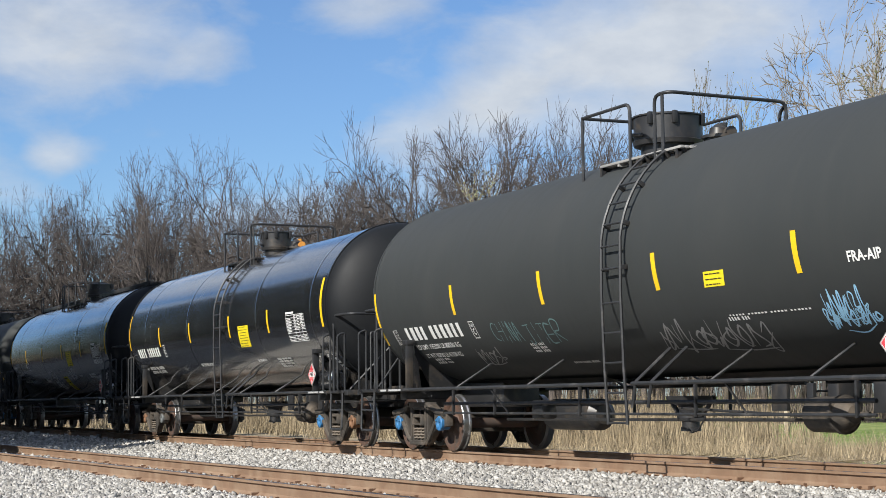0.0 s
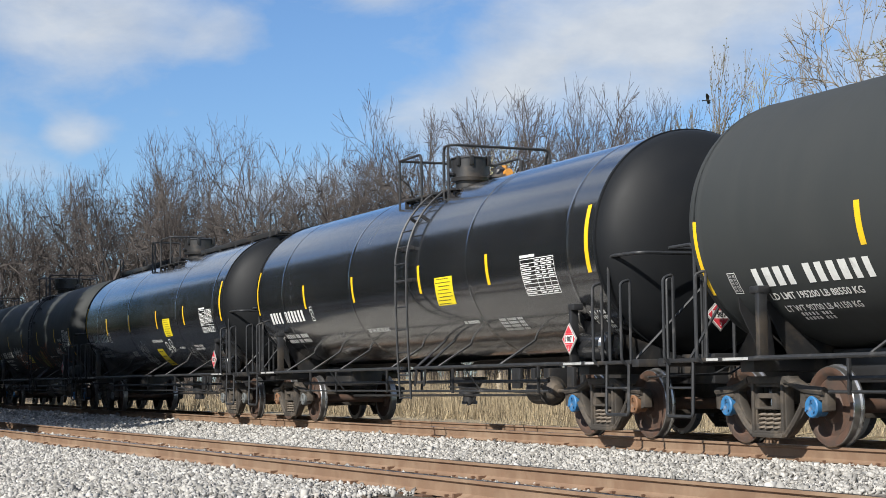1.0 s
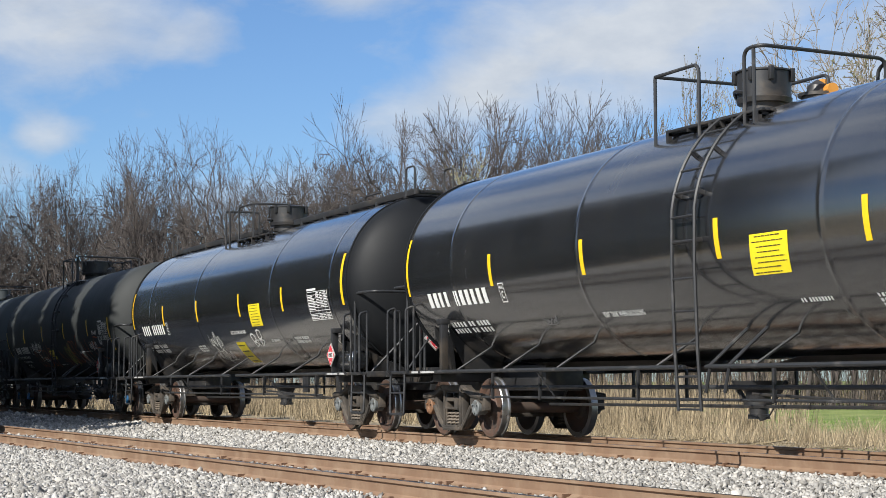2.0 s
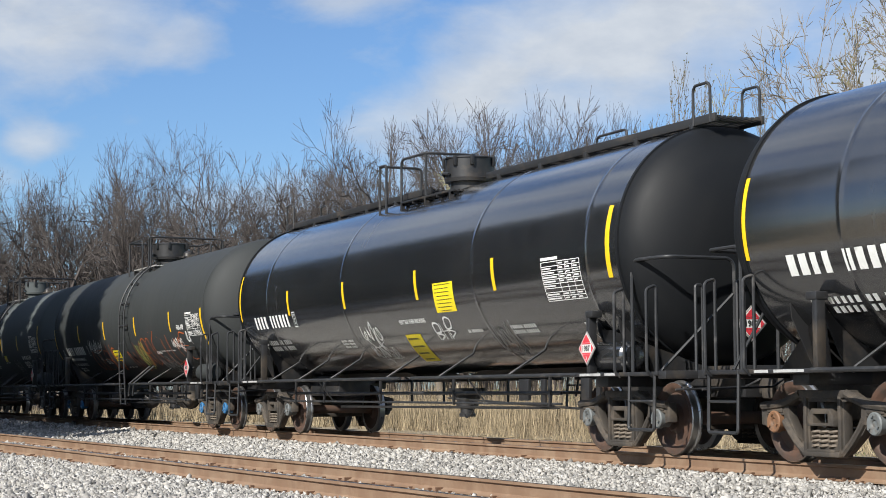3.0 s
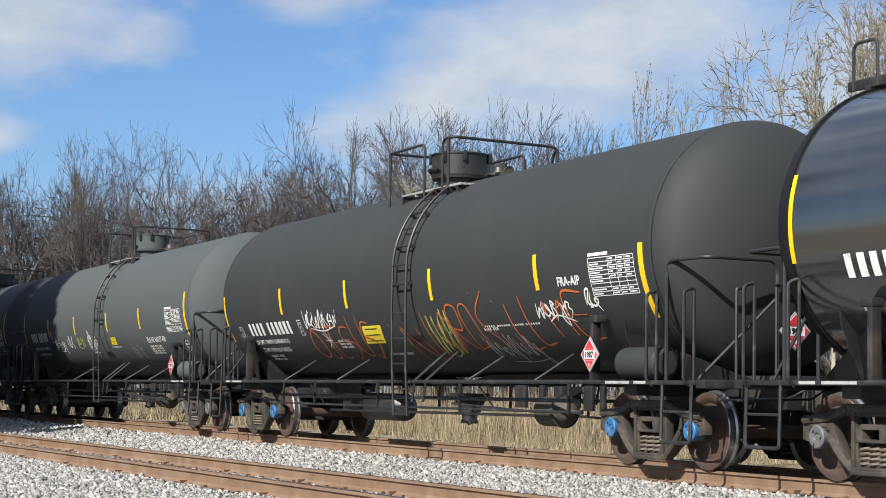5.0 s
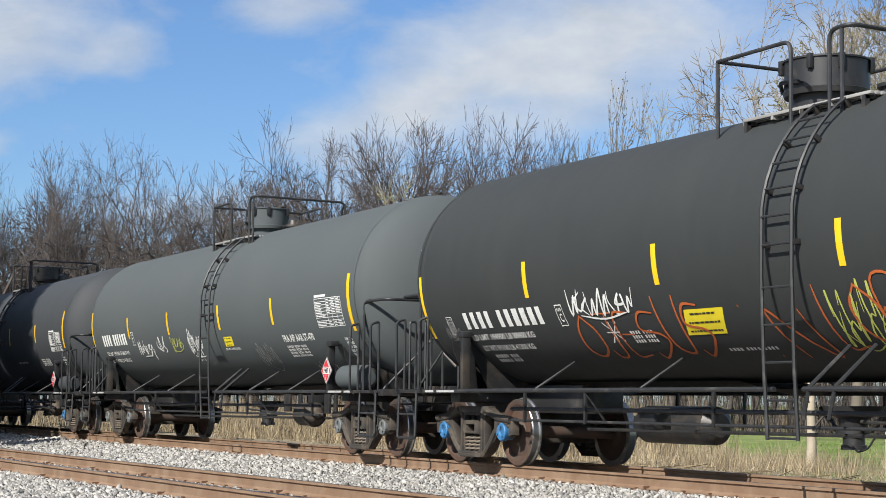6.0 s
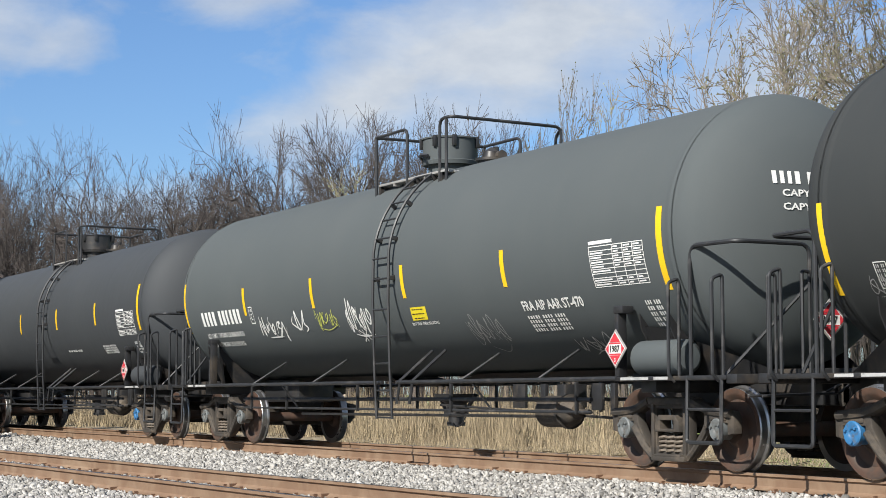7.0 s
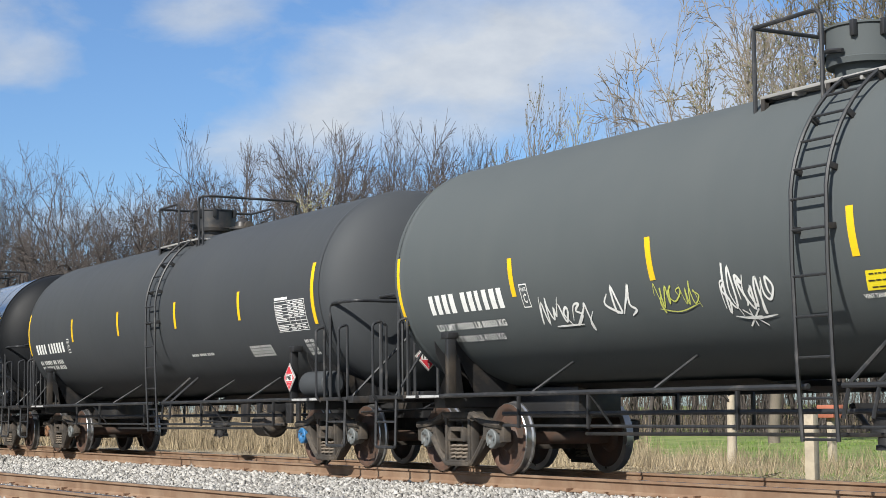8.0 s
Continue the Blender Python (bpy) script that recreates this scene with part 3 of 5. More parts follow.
def build_wood():
    kinds = [tree_meshes(11 + k, dict(OLD, spread=0.43 + 0.03 * k, three=0.2 + 0.1 * (k % 3), up=0.008 + 0.011 * (k % 3)), BARK, bole=1.5 + 0.45 * (k % 3), half=(2.5, 2.0, 2.9, 2.2, 2.6, 1.8)[k]) for k in range(6)]
    pale = [tree_meshes(31 + k, dict(OLD, spread=0.42, up=0.05), PALEBARK, buds=3200, bole=1.6, half=1.35) for k in range(2)]
    rng = random.Random(5)
    bare = "bare grey-brown broadleaf tree in the wood edge"
    budding = "pale budding broadleaf tree above the wood"

    def put(az, el, dist, kind, label, name, wide=1.0):
        x, y = polar(az, dist)
        g = ground_height(x, y)
        h = 1.03 * (EYE + dist * math.tan(radians(el)) - g)
        build_tree(name, kind, pose(x, y, g - 0.05, 0, 0, rng.uniform(0, 360)) @ Matrix.Diagonal((wide, wide, 1, 1)), label, h / 10.0, "trees of the wood")

    # crowns that stand out of the skyline: direction, height of the top, breadth
    for k, (az, el, wide) in enumerate(((-82.0, 6.5, 1.0), (-80.6, 6.8, 0.9), (-78.7, 7.0, 0.7), (-77.6, 6.6, 0.9), (-76.7, 7.75, 0.95), (-75.1, 7.2, 1.1), (-74.2, 7.3, 1.0), (-72.9, 8.15, 1.25), (-71.8, 7.6, 1.1),
                                        (-70.6, 7.0, 1.1), (-69.6, 6.7, 0.9), (-68.5, 9.05, 1.15), (-67.7, 8.5, 1.0), (-66.7, 8.3, 1.0), (-65.7, 8.6, 1.0), (-65.0, 8.8, 1.0), (-64.3, 9.1, 1.1), (-63.5, 9.0, 1.0),
                                        (-62.8, 9.15, 1.1), (-62.0, 8.8, 1.0), (-61.2, 8.5, 1.0), (-60.3, 8.4, 1.0), (-59.4, 8.9, 0.8))):
        put(az, el, wood_distance(az) + rng.uniform(-3, 3), kinds[(k * 5) % 6], bare, "bare_tree", wide)
    for k, (az, el, d) in enumerate(((-58.2, 10.35, 92), (-57.1, 9.8, 93), (-55.4, 9.75, 88))):
        put(az, el, d, pale[k % 2], budding, "budding_tree", 0.9 if k < 2 else 0.6)
    put(-65.6, 7.5, 100, pale[1], "young pale budding tree before the wood", "budding_tree", 1.3)
    az = -83.0
    k = 0
    while az < -42:
        d = wood_distance(az) + rng.uniform(3, 45)
        put(az, (6.2 + (az + 83) * 0.08) * rng.uniform(0.78, 1.0), d, kinds[k % 6], bare, "bare_tree", rng.uniform(0.9, 1.2))
        az += rng.uniform(0.36, 0.66)
        k += 1
    # lower trees and saplings that fill the foot of the wood
    az = -77.0
    while az < -44:
        d = wood_distance(az) + rng.uniform(-5, 18)
        put(az, (6.2 + (az + 83) * 0.06) * rng.uniform(0.42, 0.72), d, kinds[k % 6], "low leafless tree in the foot of the wood", "sapling", rng.uniform(1.2, 1.9))
        az += rng.uniform(0.42, 0.75)
        k += 1
    # a broad pale tree that stands nearer, over the field
    big = dict(OLD, levels=8, spread=0.5, ratio=0.88, up=0.015)
    for az, el, d, s in ((-50.2, 14.0, 62, 41), (-45.6, 15.6, 55, 43)):
        put(az, el, d, tree_meshes(s, big, PALEBARK, 10, 0.13, 2500, 1.8, 2.3), "broad pale bare tree standing in the field", "pale_tree", 1.0)


build_wood()


def build_brush():
    """Undergrowth of the wood: countless thin upright twigs."""
    rng = np.random.default_rng(9)
    n = 26000
    az = rng.uniform(-86, -30, n)
    stops = np.array([(-86, 142), (-80, 137), (-70, 122), (-60, 95), (-55, 84), (-45, 75), (-20, 70)])
    d = np.interp(az, stops[:, 0], stops[:, 1]) + rng.exponential(14, n) - 4
    x, y = d * np.sin(np.radians(az)), d * np.cos(np.radians(az))
    z0 = np.where(rng.random(n) < 0.5, -0.6, rng.uniform(0, 3.5, n))
    h = rng.gamma(3, 0.6, n) + 0.5
    lean = rng.normal(0, 0.16, (n, 2)) * h[:, None]
    w = rng.uniform(0.010, 0.026, n)
    ang = rng.uniform(0, np.pi, n)
    px, py = np.cos(ang) * w, np.sin(ang) * w
    v = np.stack([np.stack([x - px, y - py, z0], 1), np.stack([x + px, y + py, z0], 1), np.stack([x + lean[:, 0], y + lean[:, 1], z0 + h], 1)], 1).reshape(-1, 3)
    f = np.arange(3 * n).reshape(-1, 3)
    tagged(new("brush", from_arrays("brush", v, f, TWIG)), "dense brown leafless undergrowth along the wood", "undergrowth", kind="stuff")


build_brush()


def blades(name, zones, mat, label, seed):
    """Grass blades: x0, x1, y0, y1, number, height, width, lean."""
    rng = np.random.default_rng(seed)
    vs = []
    for x0, x1, y0, y1, n, hh, w, lean in zones:
        # blades stand in clumps
        cx, cy = rng.uniform(x0, x1, n // 14 + 1), rng.uniform(y0, y1, n // 14 + 1)
        k = rng.integers(0, len(cx), n)
        x, y = cx[k] + rng.normal(0, 0.16, n), cy[k] + rng.normal(0, 0.16, n)
        g = np.array([ground_height(a, b) for a, b in zip(x, y)]) - 0.02
        h = hh * rng.uniform(0.45, 1.25, n) * rng.uniform(0.6, 1.2, len(cx))[k]
        dx, dy = rng.normal(0, lean, n) * h, rng.normal(0, lean, n) * h
        a = rng.uniform(0, np.pi, n)
        px, py = np.cos(a) * w, np.sin(a) * w
        vs.append(np.stack([np.stack([x - px, y - py, g], 1), np.stack([x + px, y + py, g], 1), np.stack([x + dx, y + dy, g + h], 1)], 1).reshape(-1, 3))
    v = np.concatenate(vs)
    tagged(new(name, from_arrays(name, v, np.arange(len(v)).reshape(-1, 3), mat)), label, "grass", kind="stuff")


blades("dry_grass", ((-75, -46, 22, 34, 9000, 0.5, 0.012, 0.3), (-46, -25, 20.5, 26, 6000, 0.5, 0.007, 0.35), (-46, -14, 16.5, 21, 9000, 0.14, 0.007, 1.2), (-110, -70, 19, 40, 8000, 0.7, 0.02, 0.2),
                     (-60, -14, 15.3, 18.5, 26000, 0.09, 0.007, 1.8), (-36, -14, 18.5, 24, 6000, 0.12, 0.008, 0.8), (-110, -30, 60, 66, 9000, 1.3, 0.03, 0.15), (-82, -39, 23, 29, 15000, 1.35, 0.011, 0.14)),
       STRAW, "tall dry straw-coloured grass beside the line", 21)
blades("green_grass", ((-27, -13, 16.6, 30, 12000, 0.09, 0.007, 0.5), (-52, -20, 29, 46, 14000, 0.10, 0.012, 0.5)), GREENBLADE, "short fresh green field grass", 22)


def litter():
    """Broken stalks lying on the verge."""
    rng = random.Random(17)
    bm = bmesh.new()
    for k in range(900):
        x, y = rng.uniform(-55, -14), rng.uniform(15.2, 19.5)
        a, l = rng.uniform(0, math.pi), rng.uniform(0.25, 1.1)
        z = ground_height(x, y) + 0.03
        add_pipe(bm, [(x, y, z), (x + math.cos(a) * l, y + math.sin(a) * l, z + rng.uniform(-0.02, 0.12))], rng.uniform(0.006, 0.014), 3)
    tagged(new("fallen_stalks", mesh_of("fallen_stalks", bm, STRAW)), "broken pale stalks lying on the verge", "stalks", kind="stuff")


litter()


def fence_post(x, y, h, w, label, lean=0.0):
    g = ground_height(x, y)
    p = tagged(new("fence_post", mesh_of("fence_post", box(-w / 2, w / 2, -w / 2, w / 2, -0.4, h, bevel=0.012), POST)), label, "post", "posts in the field")
    p.matrix_basis = pose(x, y, g, lean, lean * 0.6, 20)


fence_post(-22.6, 19.6, 1.2, 0.18, "square pale weathered timber fence post", 0.6)
for k, (x, y, h) in enumerate(((-60, 27.8, 1.3), (-97, 45, 1.6), (-52, 36, 1.2), (-58, 46, 1.3), (-66, 58, 1.3), (-46, 52, 1.3), (-76, 60, 1.3))):
    fence_post(x, y, h, 0.16, "grey weathered timber fence post in the field", 1.5 - k * 0.4)


def cut_tree():
    tw = Twigs(77)
    g = ground_height(-29.4, 23.3)
    tw.tube([Vector((0, 0, -0.3)), Vector((0.02, 0.01, 0.5)), Vector((-0.02, 0.03, 1.2)), Vector((0.03, 0.02, 2.4)), Vector((0.06, 0.05, 3.6))], 0.12, 0.06, 8)
    trunk_faces = len(tw.f)
    for k in range(9):
        z = 0.75 + 0.3 * k
        a = k * 2.4
        tw.branch(Vector((0, 0, z)), Vector((math.cos(a), math.sin(a), 0.7)).normalized(), 1.3 + 0.1 * (k % 3), 0.03, 2, dict(WOOD, levels=4))
    vs = [tuple(v) for v in tw.v]
    t = tagged(new("young_tree"), "young leafless tree with a lichened trunk", "tree")
    t.matrix_basis = pose(-29.4, 23.3, g)
    part("trunk", from_arrays("trunk", vs, tw.f[:trunk_faces], POST, True), None, t)
    part("crown", from_arrays("crown", vs, tw.f[trunk_faces:], BARK), None, t)


cut_tree()


def feed_bin():
    x, y = -31.0, 27.5
    b = tagged(new("metal_box"), "small faded red metal box on a field post", "box")
    b.matrix_basis = pose(x, y, ground_height(x, y))
    part("post", box(-0.08, 0.08, -0.08, 0.08, -0.3, 1.0), POST, b)
    part("housing", box(-0.28, 0.28, -0.2, 0.2, 1.0, 1.3, bevel=0.02), RUSTRED, b)


feed_bin()


def evergreen(x, y, h, seed):
    """A dense conifer, used only as an unseen shade caster: whorls of drooping boughs, each with many needle tufts."""
    rng = random.Random(seed)
    t = tagged(new("conifer"), "dense dark conifer, unseen, added to shade the line", "tree", "conifers beside the line")
    t.matrix_basis = pose(x, y, ground_height(x, y))
    part("trunk", pipe([(0, 0, -0.3), (0, 0, h * 0.95)], 0.22, 8), BARK, t)
    v, f = [], []
    for k in range(int(h * 430)):
        z = h * (0.06 + 0.94 * rng.random() ** 1.2)
        r = (h - z) * 0.30 * math.sqrt(rng.random()) + 0.1
        a = rng.uniform(0, 2 * math.pi)
        p = Vector((r * math.cos(a), r * math.sin(a), z - 0.2 * r))
        d = Vector((math.cos(a), math.sin(a), rng.uniform(-0.5, 0.3))) * rng.uniform(0.25, 0.6)
        s = Vector((-math.sin(a), math.cos(a), rng.uniform(-0.4, 0.4))) * rng.uniform(0.08, 0.2)
        i = len(v)
        v += [tuple(p - s), tuple(p + s), tuple(p + d)]
        f.append((i, i + 1, i + 2))
    part("crown", from_arrays("crown", v, f, NEEDLE), None, t)


# conifers added out of view only to throw shade across the line
for k, (x, y, h) in enumerate(((-40.3, -2, 11.5), (-45.3, -1.5, 19), (-50.3, -2, 20), (-55.3, -1.5, 20), (-60.3, -2, 21), (-65.8, -1.5, 21), (-71.8, -2, 21), (-77.8, -1.5, 22), (-84.8, -2, 22), (-91.8, -1.5, 22), (-99.8, -2, 22), (-107.8, -1.5, 22), (-47.8, -5.5, 22), (-57.8, -5.5, 22), (-67.8, -5.5, 22), (-79.8, -5.5, 22), (-93.8, -5.5, 22), (-117.8, -1.5, 22), (-127.8, -1.5, 22))):
    evergreen(x + 2.6, y, h, 50 + k)

# ---- tank cars ----
TANK_R, TANK_Z, SHELL, HEAD = 1.555, 2.675, 7.78, 0.74
WHEEL_R, TRUCK_X, AXLE = 0.457, 7.0, 0.889
DECK = 1.04


def skin(x, s, off=0.004):
    """The place on the near side of the shell at x along the car and s metres round it from mid-height."""
    a = s / TANK_R
    return Vector((x, -(TANK_R + off) * math.cos(a), TANK_Z + (TANK_R + off) * math.sin(a)))


def end_skin(side):
    def place(u, s, off=0.004):
        """The place on an end head at u across and s up from its middle."""
        q = math.sqrt(max(0.0, 1 - (u * u + s * s) / TANK_R ** 2))
        return Vector((side * (SHELL + HEAD * q + off), u * side, TANK_Z + s))
    return place


def add_patch(bm, place, x0, x1, s0, s1, off=0.004, slant=0.0, nx=1):
    """A thin curved film on a surface. slant: how far its top leans along x."""
    ns = max(2, int(abs(s1 - s0) / 0.08))
    grid = []
    for j in range(ns + 1):
        t = j / ns
        grid.append([bm.verts.new(place(x0 + (x1 - x0) * i / nx + slant * t, s0 + (s1 - s0) * t, off)) for i in range(nx + 1)])
    for a, b in zip(grid, grid[1:]):
        for i in range(nx):
            bm.faces.new((a[i], a[i + 1], b[i + 1], b[i]))
    return bm


def film(name, parent, mat, x0, x1, s0, s1, place=skin, off=0.004, slant=0.0, label=""):
    return part(name, add_patch(bmesh.new(), place, x0, x1, s0, s1, off, slant), mat, parent, label)


TEXTS = {}


def text_shape(body):
    """Outline triangles of a word in the built-in font, one unit high and wide."""
    if body not in TEXTS:
        cu = bpy.data.curves.new("word", "FONT")
        cu.body, cu.resolution_u, cu.offset = body, 2, 0.025
        ob = new("word", cu)
        me = bpy.data.meshes.new_from_object(ob)
        vs = np.array([v.co[:] for v in me.vertices])
        fs = [tuple(p.vertices) for p in me.polygons]
        lo, hi = vs.min(0), vs.max(0)
        TEXTS[body] = ((vs - lo) / np.maximum(hi - lo, 1e-6), fs)
        bpy.data.objects.remove(ob)
        bpy.data.curves.remove(cu)
        bpy.data.meshes.remove(me)
    return TEXTS[body]


def add_text(bm, place, body, x0, x1, s0, s1, off=0.006):
    vs, fs = text_shape(body)
    made = [bm.verts.new(place(x0 + (x1 - x0) * v[0], s0 + (s1 - s0) * v[1], off)) for v in vs]
    for f in fs:
        bm.faces.new([made[k] for k in f])
    return bm


def stencil(parent, body, x0, x1, s0, s1, place=skin, mat=None, label=""):
    return tagged(part("stencil", add_text(bmesh.new(), place, body, x0, x1, s0, s1), mat or WHITE, parent, label or "white stencilled lettering"), kind="stuff")


def bars(parent, x0, x1, s0, s1, groups, seed=0, place=skin, mat=None, rows=1, fill=0.72, label="white stencilled lines"):
    """Lines of writing too small or not meant to be read: rows of short bars, one for each character or word."""
    rng = random.Random(seed)
    bm = bmesh.new()
    for r in range(rows):
        h = (s1 - s0) / rows
        b0 = s0 + h * (r + (1 - fill) / 2)
        x = x0
        unit = (x1 - x0) / (sum(groups) + 0.7 * (len(groups) - 1))
        for g in groups:
            for k in range(g):
                w = unit * rng.uniform(0.50, 0.68)
                add_patch(bm, place, x, x + w, b0, b0 + h * fill, 0.005)
                x += unit
            x += 0.7 * unit
    return tagged(part("lettering", bm, mat or WHITE, parent, label), kind="stuff")


def smooth(points, steps=5):
    """A flowing line through the points."""
    p = [Vector((*q, 0)) for q in points]
    p = [p[0] * 2 - p[1]] + p + [p[-1] * 2 - p[-2]]
    out = []
    for a, b, c, d in zip(p, p[1:], p[2:], p[3:]):
        for k in range(steps):
            t = k / steps
            out.append(0.5 * (b * 2 + (c - a) * t + (a * 2 - b * 5 + c * 4 - d) * t * t + (b * 3 - a - c * 3 + d) * t ** 3))
    return out + [p[-2]]


def add_ribbon(bm, place, points, w, off=0.0075, taper=0.35):
    """One sprayed stroke: thin where the can starts and lifts."""
    pts = smooth(points) if len(points) > 2 else [Vector((*q, 0)) for q in points]
    prev = None
    for i, p in enumerate(pts):
        d = pts[min(i + 1, len(pts) - 1)] - pts[max(0, i - 1)]
        d = d.normalized() if d.length > 1e-6 else Vector((1, 0, 0))
        u = i / (len(pts) - 1)
        n = Vector((-d.y, d.x, 0)) * w * 0.5 * (taper + (1 - taper) * min(1.0, 6 * min(u, 1 - u)))
        a, b = p + n, p - n
        pair = (bm.verts.new(place(a.x, a.y, off)), bm.verts.new(place(b.x, b.y, off)))
        if prev:
            bm.faces.new((prev[0], prev[1], pair[1], pair[0]))
        prev = pair


def scrawl(parent, x0, x1, s0, s1, mat, seed, letters=6, width=0.035, lean=0.1, label="sprayed scrawl", loops=0.6, place=skin):
    """A sprayed tag that cannot be read: quick looped strokes that run into one another, with a flourish."""
    rng = random.Random(seed)
    bm = bmesh.new()
    cell, h = (x1 - x0) / letters, s1 - s0
    width *= 0.62

    def at(k, u, v):
        v += rng.gauss(0, 0.09)
        return x0 + cell * (k + u + rng.gauss(0, 0.13)) + lean * h * v, s0 + h * v

    run = []
    for k in range(letters):
        lo, hi = rng.uniform(0.08, 0.25), rng.uniform(0.72, 1.0)
        pick = rng.random()
        if pick < loops * 0.5:
            run += [at(k, 0.1, hi), at(k, -0.05, 0.5), at(k, 0.35, lo), at(k, 0.85, 0.45), at(k, 0.6, hi * 0.85), at(k, 0.3, 0.5), at(k, 0.9, lo)]
        elif pick < loops:
            run += [at(k, 0.2, lo), at(k, 0.35, hi), at(k, 0.75, hi * 0.9), at(k, 0.45, 0.5), at(k, 0.95, 0.3), at(k, 0.5, lo * 0.5)]
        elif pick < 0.85:
            run += [at(k, 0.15, hi), at(k, 0.2, lo), at(k, 0.55, hi * 0.8), at(k, 0.65, lo), at(k, 1.0, hi)]
        else:
            run += [at(k, 0.1, 0.5), at(k, 0.5, hi), at(k, 0.6, -0.08), at(k, 0.3, 0.1), at(k, 0.9, 0.55)]
        if rng.random() < 0.45 or k == letters - 1:
            add_ribbon(bm, place, run, width * rng.uniform(0.85, 1.15), 0.0065 + 0.0006 * (k % 4))
            run = []
    if letters > 3:
        a, b = rng.uniform(0, 0.3), rng.uniform(0.75, 1.0)
        add_ribbon(bm, place, [at(letters * a, 0, 0.02), at(letters * (a + b) / 2, 0, rng.uniform(-0.12, 0.1)), at(letters * b, 0, 0.08)], width * 0.8, 0.0095)
    return tagged(part("graffiti", bm, mat, parent, label), kind="stuff")


# hand-painted capitals: pen paths on a grid of ten by ten
PEN = dict(A="004990 2464", B="00098975048300", C="8849061280", D="0009798200", E="89090080 0575", H="0900 9990 0595", I="4940", J="0999 69612002", K="0900 990590", L="090080", M="0009459990",
           N="00099099", O="49060240929649", R="000989750590", S="89290675832001", T="0999 4940", U="0902508299", V="094099", W="0920457099", STAR="0099 0990 4940 0595")


def sprayed(parent, words, x0, x1, s0, s1, mat, seed, width, label, lean=0.0):
    """Letters sprayed by hand, each one a little off its line."""
    rng = random.Random(seed)
    bm = bmesh.new()
    cell, h = (x1 - x0) / len(words), s1 - s0
    for k, key in enumerate(words):
        if key == " ":
            continue
        lift, grow, wide = rng.uniform(-0.08, 0.08), rng.uniform(0.85, 1.15), rng.uniform(0.7, 0.95)
        for j, line in enumerate(PEN[key].split()):
            pts = []
            for a, b in zip(line[::2], line[1::2]):
                v = int(b) / 9 * grow + lift
                pts.append((x0 + cell * (k + wide * int(a) / 9) + lean * h * v + rng.gauss(0, 0.01), s0 + h * v + rng.gauss(0, 0.01)))
            add_ribbon(bm, skin, pts, width * rng.uniform(0.8, 1.15), 0.007 + 0.0006 * ((k + j) % 4), 0.6)
    return tagged(part("graffiti", bm, mat, parent, label), kind="stuff")


def test_table(parent, x0, x1, s0, s1, seed):
    """The white qualification table: ruled lines with small print in the cells."""
    bm = bmesh.new()
    rng = random.Random(seed)
    rows, cols = 9, (0.0, 0.44, 0.63, 0.81, 1.0)
    for r in range(rows + 1):
        s = s0 + (s1 - s0) * r / rows
        add_patch(bm, skin, x0, x1, s - 0.005, s + 0.005, 0.005)
    for c in cols:
        x = x0 + (x1 - x0) * c
        add_patch(bm, skin, x - 0.006, x + 0.006, s0, s1, 0.0055)
    for r in range(rows):
        for c0, c1 in zip(cols, cols[1:]):
            if r in (2,) or (r == 3 and c0 > 0) or (r == rows - 1 and c0 == 0):
                continue
            a, b = x0 + (x1 - x0) * c0 + 0.02, x0 + (x1 - x0) * c1 - 0.02
            b -= (b - a) * rng.uniform(0.1, 0.5)
            h = (s1 - s0) / rows
            add_patch(bm, skin, a, b, s0 + h * (r + 0.34), s0 + h * (r + 0.68), 0.005)
    add_patch(bm, skin, x0, x0 + (x1 - x0) * 0.45, s1 + 0.025, s1 + 0.065, 0.005)
    return part("test_table", bm, WHITE, parent, "white ruled test table with small print")


def notice(parent, corners, seed, rows=8):
    """A yellow notice with lines of print."""
    x0, x1, s0, s1, slant = corners
    n = film("notice", parent, STICKER, x0, x1, s0, s1, slant=slant, label="yellow notice with black print")
    bm = bmesh.new()
    rng = random.Random(seed)
    for r in range(rows):
        h = (s1 - s0) / rows
        t = (r + 0.5) / rows
        a, b = x0 + slant * t + (x1 - x0) * rng.uniform(0.06, 0.2), x1 + slant * t - (x1 - x0) * rng.uniform(0.06, 0.25)
        x = a
        while x < b:
            w = rng.uniform(0.03, 0.09)
            add_patch(bm, skin, x, min(x + w, b), s0 + h * (r + 0.36), s0 + h * (r + 0.58), 0.0065)
            x += w + 0.015
    tagged(part("print", bm, BLACK, n), kind="stuff")


